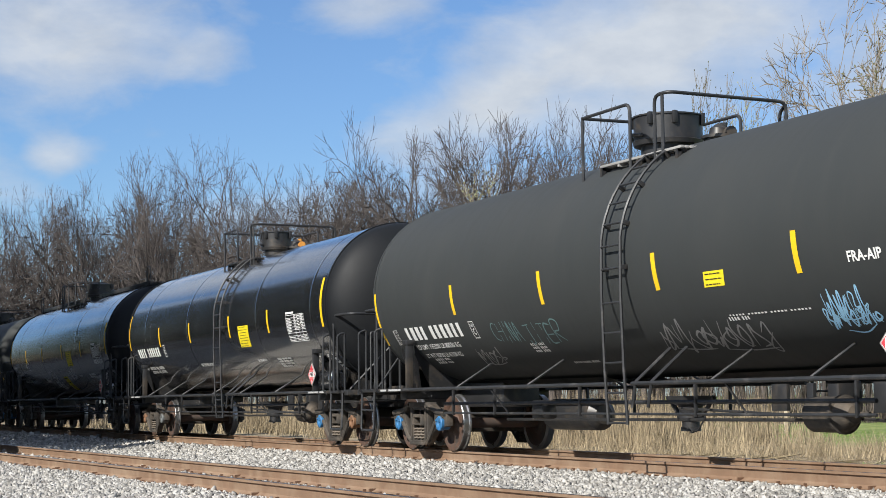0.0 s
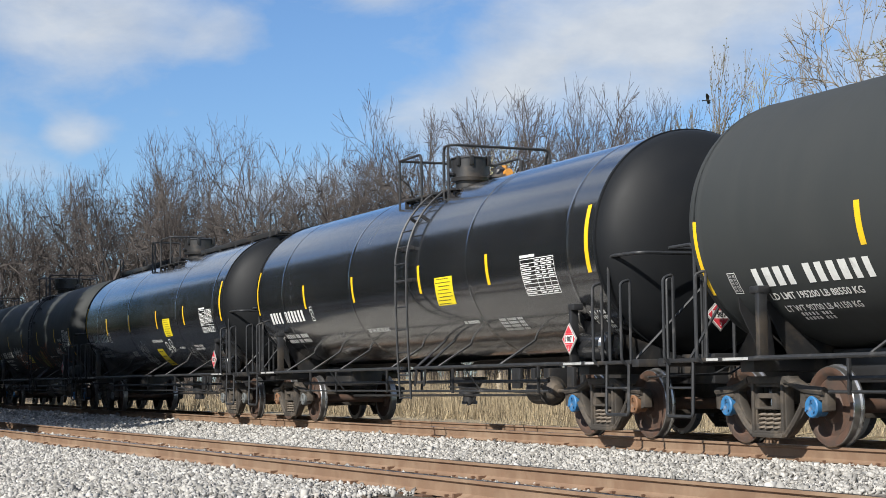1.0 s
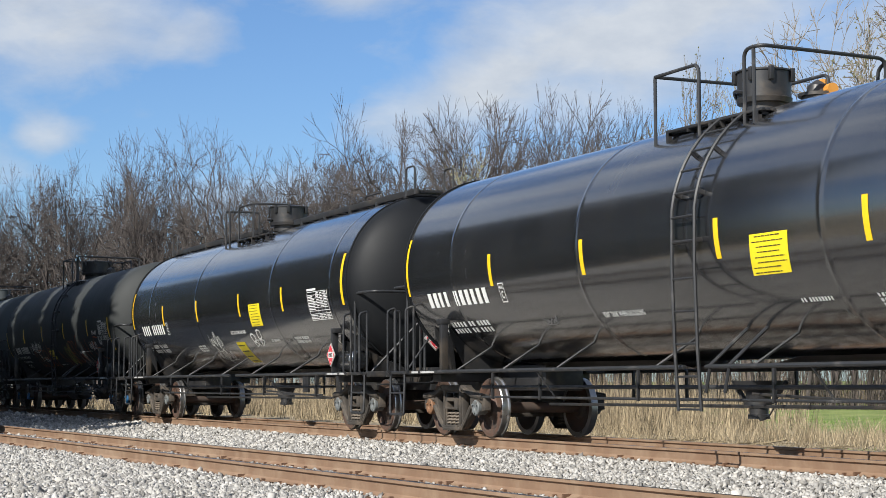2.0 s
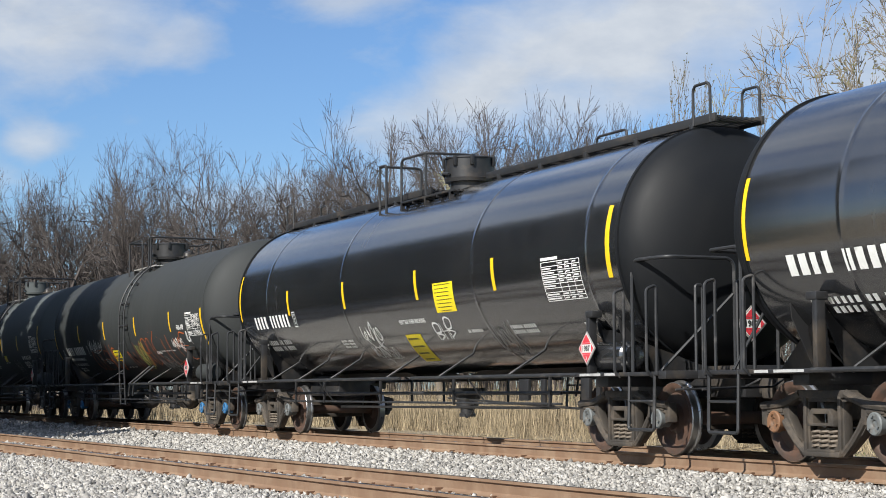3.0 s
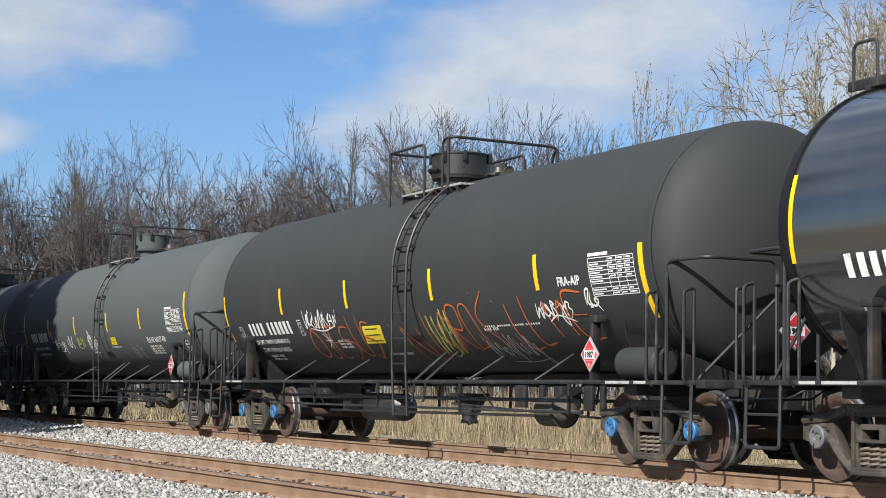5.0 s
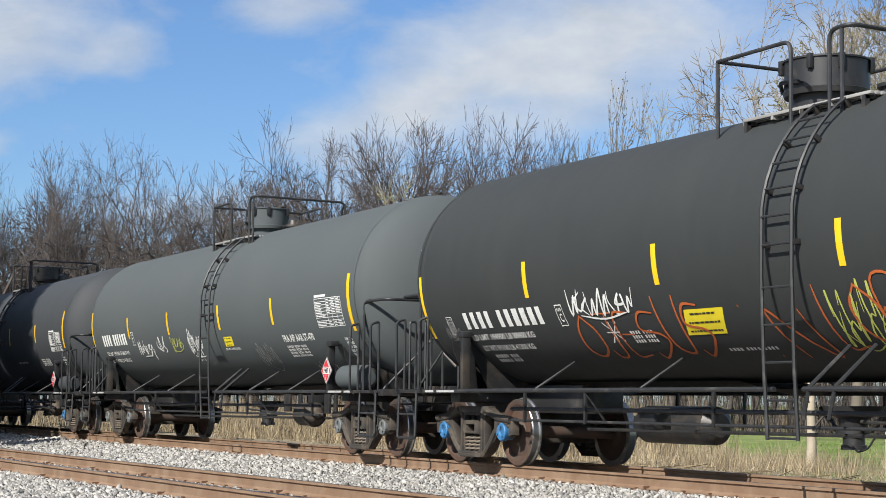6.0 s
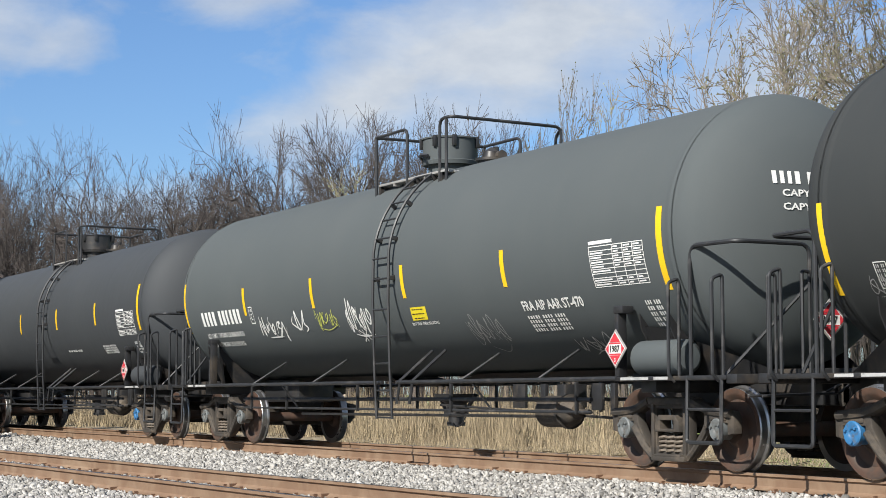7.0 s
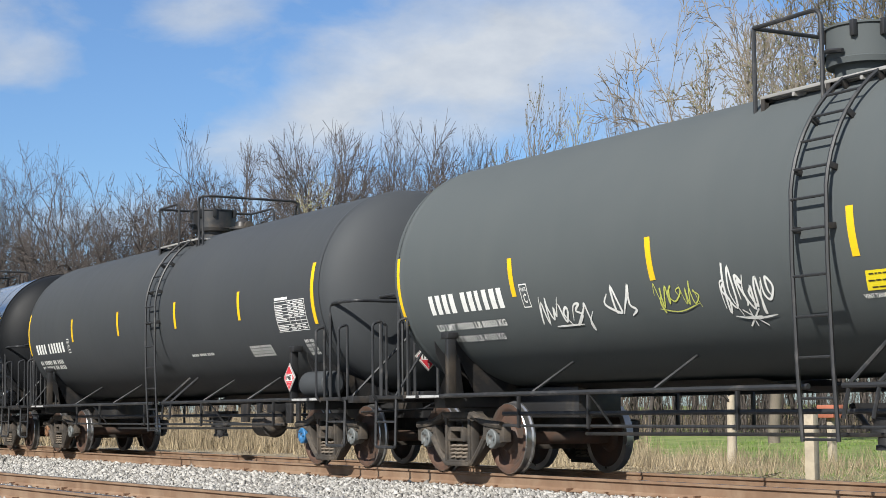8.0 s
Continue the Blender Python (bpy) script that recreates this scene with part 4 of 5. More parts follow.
def placard(parent, m, name="placard"):
    """A red and white diamond placard with its number, on a holder plate, facing -y at m."""
    d = 0.20
    bm = bmesh.new()
    add_box(bm, -0.16, 0.16, 0.004, 0.016, -0.16, 0.16, 0.004)
    bm.transform(Matrix.Rotation(radians(45), 4, "Y"))
    holder = part(name, bm, GALV, parent, "red and white diamond hazard placard, number 1987", m)

    def flat(u, v, off=0.0):
        return Vector((u, -off, v))
    bm = bmesh.new()
    bm.faces.new([bm.verts.new((x, 0.0, z)) for x, z in ((0, -d), (d, 0), (0, d), (-d, 0))])
    part("ground_sheet", bm, WHITE, holder)
    bm = bmesh.new()
    for zs in (((0, d - 0.012), (-0.11, 0.075), (0.11, 0.075)), ((0, -d + 0.012), (0.11, -0.075), (-0.11, -0.075))):
        bm.faces.new([bm.verts.new((x, -0.004, z)) for x, z in zs])
    for s in (-1, 1):
        bm.faces.new([bm.verts.new((s * x, -0.004, z)) for x, z in ((d - 0.012, 0), (0.128, -0.058), (0.128, 0.058))])
        add_patch(bm, flat, -0.12, 0.12, s * 0.062 - 0.008, s * 0.062 + 0.008, 0.004)
    part("red_field", bm, RED, holder)
    bm = add_text(bmesh.new(), flat, "1987", -0.095, 0.095, -0.04, 0.04, 0.006)
    part("number", bm, BLACK, holder)
    bm = add_text(bmesh.new(), flat, "3", -0.015, 0.015, -0.15, -0.105, 0.006)
    part("class_mark", bm, WHITE, holder)
    return holder


# ---- running gear ----
def side_frame_bm():
    out = [(-1.16, 0.60), (-1.12, 0.66), (-0.72, 0.68), (-0.44, 0.80), (0.44, 0.80), (0.72, 0.68), (1.12, 0.66), (1.16, 0.60), (1.16, 0.42), (1.05, 0.40), (1.05, 0.53),
           (0.73, 0.53), (0.73, 0.42), (0.66, 0.34), (0.40, 0.14), (0.28, 0.10), (-0.28, 0.10), (-0.40, 0.14), (-0.66, 0.34), (-0.73, 0.42), (-0.73, 0.53), (-1.05, 0.53), (-1.05, 0.40), (-1.16, 0.42)]
    mid = [(-0.26, 0.68), (0.26, 0.68), (0.26, 0.26), (-0.26, 0.26)]
    tri = [(0.35, 0.67), (0.48, 0.70), (0.64, 0.63), (0.63, 0.52), (0.45, 0.25), (0.36, 0.23)]
    bm = plate(out, [mid, tri, [(-x, z) for x, z in tri[::-1]]], -0.06, 0.06, 0.014)
    for s in (-1, 1):   # ribs of the casting, flanges of its diagonals, the arch over each bearing
        add_box(bm, s * 0.305 - 0.028, s * 0.305 + 0.028, -0.09, 0.05, 0.14, 0.76, 0.012)
        add_pipe(bm, [(s * 0.34, -0.05, 0.13), (s * 0.52, -0.06, 0.27), (s * 0.70, -0.06, 0.47)], 0.045, 8, 0.1)
        add_pipe(bm, [(s * 0.40, -0.06, 0.77), (s * 0.70, -0.06, 0.66), (s * 1.12, -0.06, 0.63)], 0.05, 8, 0.15)
        add_box(bm, s * 0.89 - 0.15, s * 0.89 + 0.15, -0.075, 0.07, 0.555, 0.62, 0.02)
    add_box(bm, -0.46, 0.46, -0.09, 0.07, 0.72, 0.81, 0.02)
    add_box(bm, -0.32, 0.32, -0.11, 0.08, 0.09, 0.15, 0.015)
    return bm


def springs_bm():
    bm = bmesh.new()
    for cx, r in ((-0.15, 0.075), (0.0, 0.085), (0.15, 0.075)):
        pts = [(cx + r * math.cos(a * 0.7), r * math.sin(a * 0.7), 0.17 + a * 0.7 * 0.225 / (2 * math.pi * 4.5)) for a in range(0, int(2 * math.pi * 4.5 / 0.7) + 1)]
        add_pipe(bm, pts, 0.019, 6)
    return bm


def wheel_bm():
    prof = [(-0.068, 0.115), (-0.068, 0.15), (-0.025, 0.20), (-0.012, 0.33), (-0.052, 0.375), (-0.062, 0.40), (-0.062, 0.449), (-0.05, 0.459), (0.030, 0.457), (0.045, 0.483), (0.068, 0.483), (0.072, 0.40),
            (0.04, 0.37), (0.03, 0.33), (0.02, 0.20), (0.07, 0.15), (0.07, 0.115)]
    return lathe(prof, 40, "Y", lambda i: 1 if 6 <= i <= 10 else 0)


def cap_bm():
    bm = lathe([(-0.075, 0.0), (-0.075, 0.035), (-0.085, 0.04), (-0.095, 0.055), (-0.095, 0.112), (-0.082, 0.125), (-0.02, 0.125), (0.0, 0.11), (0.08, 0.11), (0.10, 0.09)], 24, "Y")
    for k in range(3):
        a = 2 * math.pi * k / 3
        c = bmesh.ops.create_cone(bm, cap_ends=True, segments=6, radius1=0.018, radius2=0.018, depth=0.03)["verts"]
        bmesh.ops.transform(bm, matrix=Matrix.Translation((0.082 * math.cos(a), -0.10, 0.082 * math.sin(a))) @ Matrix.Rotation(radians(90), 4, "X"), verts=c)
    return bm


def truck(car, side, caps):
    """One bogie: side frames, springs, bolster, brake beams; its two wheelsets turn."""
    x = side * TRUCK_X
    sets = []
    for s in (-1, 1):
        m = pose(x, s * 1.0, 0) if s < 0 else pose(x, s * 1.0, 0, 0, 0, 180)
        f = part("side_frame", shared("side_frame", side_frame_bm, TRUCK), None, car, at=m)
        part("spring_nest", shared("spring_nest", springs_bm, SPRING), None, f)
        part("bolster_end", shared("bolster_end", lambda: plate([(-0.23, 0.42), (0.23, 0.42), (0.23, 0.52), (0.16, 0.61), (-0.16, 0.61), (-0.23, 0.52)], [[(-0.13, 0.455), (0.13, 0.455), (0.13, 0.55), (-0.13, 0.55)]], -0.11, 0.06, 0.012), TRUCK), None, f)
        part("spring_plate", shared("spring_plate", lambda: box(-0.25, 0.25, -0.11, 0.09, 0.14, 0.17, bevel=0.008), TRUCK), None, f)
    part("bolster", shared("bolster", lambda: box(-0.2, 0.2, -0.9, 0.9, 0.48, 0.72, bevel=0.03), TRUCK), None, car, at=pose(x, 0, 0))
    for d in (-1, 1):
        part("brake_beam", shared("brake_beam", lambda: add_pipe(box(-0.035, 0.035, -0.78, 0.78, 0.30, 0.38, bevel=0.01), [(0, -0.6, 0.36), (0, 0, 0.55), (0, 0.6, 0.36)], 0.025, 6), TRUCK), None, car, at=pose(x + d * 0.36, 0, 0))
        axle = part("wheelset", shared("axle", lambda: lathe([(-1.02, 0.0), (-1.02, 0.07), (-0.8, 0.08), (-0.6, 0.09), (0, 0.08), (0.6, 0.09), (0.8, 0.08), (1.02, 0.07), (1.02, 0.0)], 14, "Y"), WHEEL), None, car, at=pose(x + d * AXLE, 0, WHEEL_R))
        for s in (-1, 1):
            part("wheel", shared("wheel", wheel_bm, [WHEEL, TREAD]), None, axle, at=pose(0, s * 0.775, 0, 0, 0, 0 if s < 0 else 180))
            c = caps[(0 if d < 0 else 1)]
            part("bearing_cap", shared("cap" + c.name, cap_bm, c), None, axle, "bearing cap, " + c.name, pose(0, s * 1.0, 0, 0, 0, 0 if s < 0 else 180))
        sets.append((axle, x + d * AXLE))
    return sets


# ---- the body ----
def shell_bm(seams, lip):
    prof = [(-SHELL, TANK_R), (-SHELL + 0.03, TANK_R)]
    for x in sorted(seams):
        prof += [(x - 0.08, TANK_R), (x - 0.035, TANK_R), (x - 0.012, TANK_R + 0.006), (x + 0.012, TANK_R + 0.006), (x + 0.035, TANK_R), (x + 0.08, TANK_R)]
    prof += [(SHELL - 0.03, TANK_R), (SHELL, TANK_R)]
    bm = bmesh.new()
    n = 96
    rings = [[bm.verts.new((a, math.cos(2 * math.pi * k / n) * r, TANK_Z + math.sin(2 * math.pi * k / n) * r)) for k in range(n)] for a, r in prof]
    for a, b in zip(rings, rings[1:]):
        for k in range(n):
            bm.faces.new((a[k], a[(k + 1) % n], b[(k + 1) % n], b[k]))
    bmesh.ops.recalc_face_normals(bm, faces=bm.faces)
    return bm


def head_bm(lip):
    prof = []
    if lip:
        prof += [(-0.02, TANK_R - 0.002), (-0.02, TANK_R + 0.022), (0.025, TANK_R + 0.022), (0.03, TANK_R + 0.002)]
    for k in range(19):
        a = radians(90 * k / 18)
        prof.append((0.03 * (1 if lip else 0) + HEAD * math.sin(a), TANK_R * math.cos(a) + (0.0 if k < 18 else 0)))
    bm = lathe(prof, 96, "X")
    return bm


def top_works(car, lx, walkway, valve, paint, hr, posts, back):
    """Hatch, grating, guard rails and fittings on top of the tank."""
    zt = TANK_Z + TANK_R
    hx = lx - back
    hatch = part("hatch_housing", lathe([(zt - 0.03, hr * 0.8), (zt + 0.10, hr * 0.8), (zt + 0.10, hr), (zt + 0.16, hr + 0.015), (zt + 0.17, hr), (zt + 0.49, hr), (zt + 0.495, hr + 0.02), (zt + 0.515, hr + 0.02), (zt + 0.53, hr - 0.05), (zt + 0.54, 0.0)], 36, "Z"),
                 paint, car, "round hatch housing with a flat lid", pose(hx, -0.05, 0))
    for a in (200, 235, 300, 340, 40):
        c, s = math.cos(radians(a)), math.sin(radians(a))
        part("lid_clamp", shared("lid_clamp", lambda: box(-0.03, 0.03, -0.03, 0.03, zt + 0.36, zt + 0.53), FRAME), None, hatch, at=pose(c * (hr + 0.02), s * (hr + 0.02), 0))
    bm = pipe([(-hr * 0.9, -hr * 0.6, zt + 0.2), (-hr * 0.4, -hr - 0.03, zt + 0.26), (hr * 0.3, -hr - 0.03, zt + 0.22)], 0.025, 6, 0.1)
    part("hinge_arm", bm, FRAME, hatch)
    manway = part("pressure_fitting", lathe([(zt - 0.03, 0.2), (zt + 0.08, 0.2), (zt + 0.08, 0.24), (zt + 0.12, 0.24), (zt + 0.12, 0.14), (zt + 0.22, 0.12), (zt + 0.27, 0.05), (zt + 0.30, 0.0)], 18, "Z"), FRAME, car, "", pose(hx + hr + 0.5, 0.15, 0))
    bm = bmesh.new()
    add_pipe(bm, [(-0.28, 0.1, zt + 0.14), (0.25, 0.05, zt + 0.15)], 0.075, 10)
    add_pipe(bm, [(0.0, 0.08, zt + 0.14), (0.0, 0.08, zt + 0.30)], 0.05, 8)
    part("valve_body", bm, VALVE if valve else FRAME, manway)
    # grating round the hatch
    zp = zt - 0.17
    bm = bmesh.new()
    for k in range(5):
        add_box(bm, lx - 1.5, lx + 0.65, -0.95 + 0.075 * k, -0.90 + 0.075 * k, zp - 0.035, zp, 0.004)
    for k in range(5):
        add_box(bm, lx - 1.5 + 0.5 * k, lx - 1.46 + 0.5 * k, -0.95, -0.60, zp - 0.075, zp - 0.035)
    part("grating", bm, FRAME if walkway or valve else GALV, car)
    bm = bmesh.new()
    for k in range(4):
        add_box(bm, lx - 1.5, lx + 0.65, 0.70 + 0.075 * k, 0.75 + 0.075 * k, zp - 0.035, zp, 0.004)
    part("grating", bm, FRAME, car)
    bm = bmesh.new()
    for x in (lx - 1.45, lx - 0.45, lx + 0.55):
        for y in (-0.93, 0.93):
            add_box(bm, x - 0.03, x + 0.03, y - 0.03, y + 0.03, TANK_Z + math.sqrt(TANK_R ** 2 - 0.94 ** 2) - 0.03, zp - 0.035)
        add_box(bm, x - 0.03, x + 0.03, -0.95, 0.95, zp - 0.075, zp - 0.04)
    part("grating_support", bm, FRAME, car)
    zr, b, r, low = 4.80, 0.13, 0.024, 3.85
    xl, xs, xb = posts
    if walkway:
        part("guard_rail", add_pipe(pipe([(xl, -0.9, low), (xl, -0.9, zr), (xl, -0.1, zr), (xl, -0.1, 4.2)], r, 8, 0.08), [(xl, -0.9, zr - 0.01), (xs, -0.9, zr - 0.01), (xs, -0.9, low)], r, 8, 0.08), PIPE, car)
        part("guard_rail", add_pipe(pipe([(xb, -0.9, low), (xb, -0.9, zr), (xb + 1.0, -0.88, zr), (xb + 1.05, 0.1, zr), (xb + 1.05, 0.1, 4.2)], r, 8, b), [(xb + 1.0, -0.88, low), (xb + 1.0, -0.88, zr - 0.02)], r, 8), PIPE, car)
    else:
        part("guard_rail", add_pipe(add_pipe(pipe([(xl, -0.95, low), (xl, -0.95, zr), (xl - 0.05, 0.98, zr), (xl - 0.05, 0.98, low)], r, 8, 0.03),
                                             [(xl, -0.95, zr), (xs, -0.95, zr), (xs, -0.95, low)], r, 8, b), [(xl - 0.05, 0.98, zr), (xl + 1.1, 0.98, zr), (xl + 1.1, 0.98, low)], r, 8, b), PIPE, car)
        part("guard_rail", add_pipe(add_pipe(pipe([(xb, -0.95, low), (xb, -0.95, zr), (xb + 0.34, -0.95, zr), (xb + 0.2, 0.98, zr), (xb + 0.2, 0.98, low)], r, 8, b), [(xb + 0.2, -0.95, low), (xb + 0.2, -0.95, zr - 0.02)], r, 8),
                                    [(xb + 0.2, 0.98, zr - 0.04), (xb + 0.05, 0.98, zr - 0.12), (xb + 0.02, 0.98, low)], r, 8, 0.08), PIPE, car)
    if walkway:
        for x0, x1 in ((-8.25, lx - 1.5), (lx + 0.7, 8.25)):
            for y in (-0.36, 0.36):
                part("running_board_rail", box(x0, x1, y - 0.02, y + 0.02, zt + 0.0, zt + 0.11, bevel=0.004), FRAME, car)
            bm = bmesh.new()
            for k in range(8):
                add_box(bm, x0, x1, -0.33 + 0.085 * k, -0.29 + 0.085 * k, zt + 0.05, zt + 0.08)
            for k in range(14):
                add_box(bm, x0 + (x1 - x0) * (k + 0.5) / 14 - 0.02, x0 + (x1 - x0) * (k + 0.5) / 14 + 0.02, -0.34, 0.34, zt + 0.03, zt + 0.05)
            part("running_board", bm, FRAME, car, "dark top running board grating")
        for k in range(12):
            x = -7.9 + 1.42 * k
            if not lx - 1.6 < x < lx + 0.8:
                part("running_board_support", shared("board_support", lambda: box(-0.04, 0.04, -0.40, 0.40, zt - 0.08, zt + 0.03), FRAME), None, car, at=pose(x, 0, 0))
        for s in (-1, 1):
            for y in (-0.38, 0.38):
                part("grab_loop", pipe([(s * 8.15, y, zt), (s * 8.15, y, zt + 0.52), (s * 7.75, y, zt + 0.52), (s * 7.75, y, zt)], 0.02, 8, 0.1), PIPE, car)
        part("grab_loop", pipe([(4.0, 0.3, zt), (4.0, 0.3, zt + 0.4), (4.9, 0.3, zt + 0.4), (4.9, 0.3, zt)], 0.02, 8, 0.1), PIPE, car)


def side_ladder(car, lx, near):
    """Ladder from a stirrup below the sill up the side and over the shoulder to the grating."""
    s = -1 if near else 1
    w = 0.25
    stand = TANK_R + 0.10
    for d in (-w, w):
        pts = [(lx + d, s * 1.58, 0.50), (lx + d, s * 1.62, 1.2), (lx + d, s * 1.65, 2.2)]
        for k in range(1, 11):
            a = radians(2 + 54 * k / 10)
            pts.append((lx + d, s * stand * math.cos(a), TANK_Z + stand * math.sin(a)))
        bm = bmesh.new()
        add_pipe(bm, pts, 0.022, 6, 0.0)
        part("ladder_rail", bm, PIPE, car)
    for k in range(12):
        if k < 5:
            z, y = 0.52 + 0.385 * k, 1.58 + 0.017 * k
        else:
            a = radians(-6 + 10.2 * (k - 5))
            z, y = TANK_Z + stand * math.sin(a), stand * math.cos(a)
        part("rung", shared("rung", lambda: pipe([(-w, 0, 0), (w, 0, 0)], 0.014, 6), PIPE), None, car, at=pose(lx, s * y, z))
        if k > 4 and k % 2:
            a = radians(-6 + 10.2 * (k - 5))
            tilt = Matrix.Rotation(-a, 4, "X") @ Matrix.Rotation(radians(180), 4, "Z") if s < 0 else Matrix.Rotation(a, 4, "X")
            for d in (-w, w):
                part("ladder_bracket", shared("ladder_bracket", lambda: box(-0.02, 0.02, -0.11, 0.0, -0.03, 0.03), FRAME), None, car, at=pose(lx + d, s * y, z) @ tilt)
    for d in (0.35, 0.75):
        part("ladder_brace", pipe([(lx + d, s * 0.98, 1.48), (lx + d - 0.02, s * 1.5, DECK), (lx + d - 0.12, s * 1.5, 0.72)], 0.022, 6), PIPE, car)


def end_gear(car, side, grade, placard_end, px=6.58):
    """Stub sill, bolster, deck, steps, hand rails, coupler and hoses at one end."""
    k = side
    part("stub_sill", box(*sorted((k * 5.2, k * 8.75)), -0.33, 0.33, 0.72, 1.12, bevel=0.02), FRAME, car)
    bm = bmesh.new()
    add_box(bm, *sorted((k * 6.85, k * 7.15)), -1.35, 1.35, 0.86, 1.04, 0.02)
    part("body_bolster", bm, FRAME, car)
    for x in (6.72, 7.28):   # saddle plates up to the tank
        pts = [(-0.95, 1.02), (0.95, 1.02), (1.24, 1.60)] + [(TANK_R * math.sin(radians(a)) * 1.0, TANK_Z - TANK_R * math.cos(radians(a)) * 1.0 - 0.002) for a in (54, 40, 25, 10, -10, -25, -40, -54)] + [(-1.24, 1.60)]
        bm = plate(pts, [], 0.0, 0.02, 0)
        part("saddle", bm, FRAME, car, at=pose(k * x, 0, 0, 0, 0, 90))
    # slanted web from the saddle to the end sill
    for s in (-1, 1):
        bm = bmesh.new()
        vs = [bm.verts.new(p) for p in ((k * 6.74, s * 1.12, DECK), (k * 6.74, s * 1.20, 1.62), (k * 6.95, s * 1.17, 1.60), (k * 8.5, s * 0.55, DECK))]
        bm.faces.new(vs)
        bmesh.ops.solidify(bm, geom=bm.faces[:], thickness=0.015)
        part("web_plate", bm, FRAME, car)
    part("end_sill", box(*sorted((k * 8.62, k * 8.80)), -1.5, 1.5, 0.95, DECK + 0.01, bevel=0.012), FRAME, car)
    for s in (-1, 1):
        part("deck", box(*sorted((k * 6.55, k * 8.64)), *sorted((s * 1.12, s * 1.52)), DECK - 0.05, DECK, bevel=0.008), FRAME, car)
        # stirrup steps
        bm = pipe([(k * 7.95, s * 1.5, DECK), (k * 7.95, s * 1.52, 0.33), (k * 8.55, s * 1.52, 0.33), (k * 8.55, s * 1.5, DECK)], 0.022, 6, 0.05)
        add_pipe(bm, [(k * 7.95, s * 1.51, 0.68), (k * 8.55, s * 1.51, 0.68)], 0.016, 6)
        part("step", bm, PIPE, car)
        for x in (7.72, 8.5):
            bm = pipe([(k * x, s * 1.50, DECK - 0.06), (k * x, s * 1.58, DECK), (k * x, s * 1.58, 2.05), (k * x, s * 1.44, 2.10), (k * x, s * 1.44, DECK)], 0.020, 8, 0.05)
            part("grab_iron", bm, PIPE, car)
        part("hand_rail", pipe([(k * 7.95, s * 1.45, DECK), (k * 7.95, s * 1.45, 2.44), (k * 8.70, s * 1.40, 2.44), (k * 8.70, s * 0.43, 2.44), (k * 8.70, s * 0.43, DECK)], 0.024, 8, 0.14), PIPE, car)
        bm = pipe([(k * 8.70, s * 1.0, DECK), (k * 8.70, s * 1.0, 2.1), (k * 8.70, s * 0.90, 2.1), (k * 8.70, s * 0.90, DECK)], 0.020, 6, 0.04)
        part("grab_iron", bm, PIPE, car)
        part("rail_brace", pipe([(k * 8.70, s * 0.45, 2.0), (k * 8.35, s * 1.3, DECK)], 0.02, 6), PIPE, car)
        # upright bracket that carries the placard
        bm = box(*sorted((k * (px - 0.06), k * (px + 0.02))), *sorted((s * 1.36, s * 1.48)), DECK, 1.82, bevel=0.01)
        add_box(bm, *sorted((k * (px - 0.07), k * (px + 0.12))), *sorted((s * 1.33, s * 1.49)), 1.76, 1.85, 0.015)
        part("placard_post", bm, FRAME, car)
    bm = bmesh.new()
    for x0, x1 in ((6.7, 7.25), (7.35, 7.62)):
        add_patch(bm, lambda u, v, off=0: Vector((u, -1.5235, v)), *sorted((k * x0, k * x1)), DECK - 0.04, DECK - 0.008)
    part("deck_marking", bm, FADED, car, "white reflective deck marking")
    if k > 0:
        placard(car, pose(k * px, -1.51, 1.36))
    if placard_end:
        placard(car, pose(k * 8.83, -0.27, 1.63, 0, 0, 90 * k))
    # coupler
    bm = box(*sorted((k * 8.6, k * 8.92)), -0.12, 0.12, 0.76, 0.96, bevel=0.03)
    part("coupler", add_box(bm, *sorted((k * 8.88, k * 9.12)), -0.20, 0.16, 0.70, 1.0, 0.05), TRUCK, car)
    part("air_hose", pipe([(k * 8.6, 0.35, 0.8), (k * 8.85, 0.36, 0.72), (k * 8.98, 0.2, 0.42), (k * 9.08, 0.05, 0.36)], 0.03, 8, 0.1), FRAME, car)
    part("cut_lever", pipe([(k * 8.86, -1.4, 0.82), (k * 8.86, -0.4, 0.85), (k * 8.9, -0.2, 0.95)], 0.014, 6, 0.04), PIPE, car)
    part("step_board", box(*sorted((k * 8.32, k * 8.62)), -1.1, 1.1, DECK - 0.02, DECK + 0.015, bevel=0.004), FRAME, car)
    if grade == "brake":
        m = lathe([(0.0, 0.05), (0.05, 0.05), (0.05, 0.26), (0.03, 0.28), (0.07, 0.28), (0.075, 0.25), (0.07, 0.06), (0.12, 0.04), (0.12, 0.0)], 28, "X")
        w = part("brake_wheel", m, FRAME, car, "round hand brake wheel", pose(k * 8.74, 0.35, 2.0, 0, 0, 0 if k > 0 else 180))
        part("brake_housing", box(*sorted((k * 8.45, k * 8.72)), 0.15, 0.55, 1.80, 2.22, bevel=0.03), FRAME, car)
        part("brake_mast", box(*sorted((k * 8.5, k * 8.6)), 0.30, 0.40, DECK, 1.82), FRAME, car)
        part("brake_chain", pipe([(k * 8.6, 0.28, 1.8), (k * 8.62, 0.26, 1.3), (k * 8.6, 0.2, 1.0)], 0.014, 6), GALV, car)


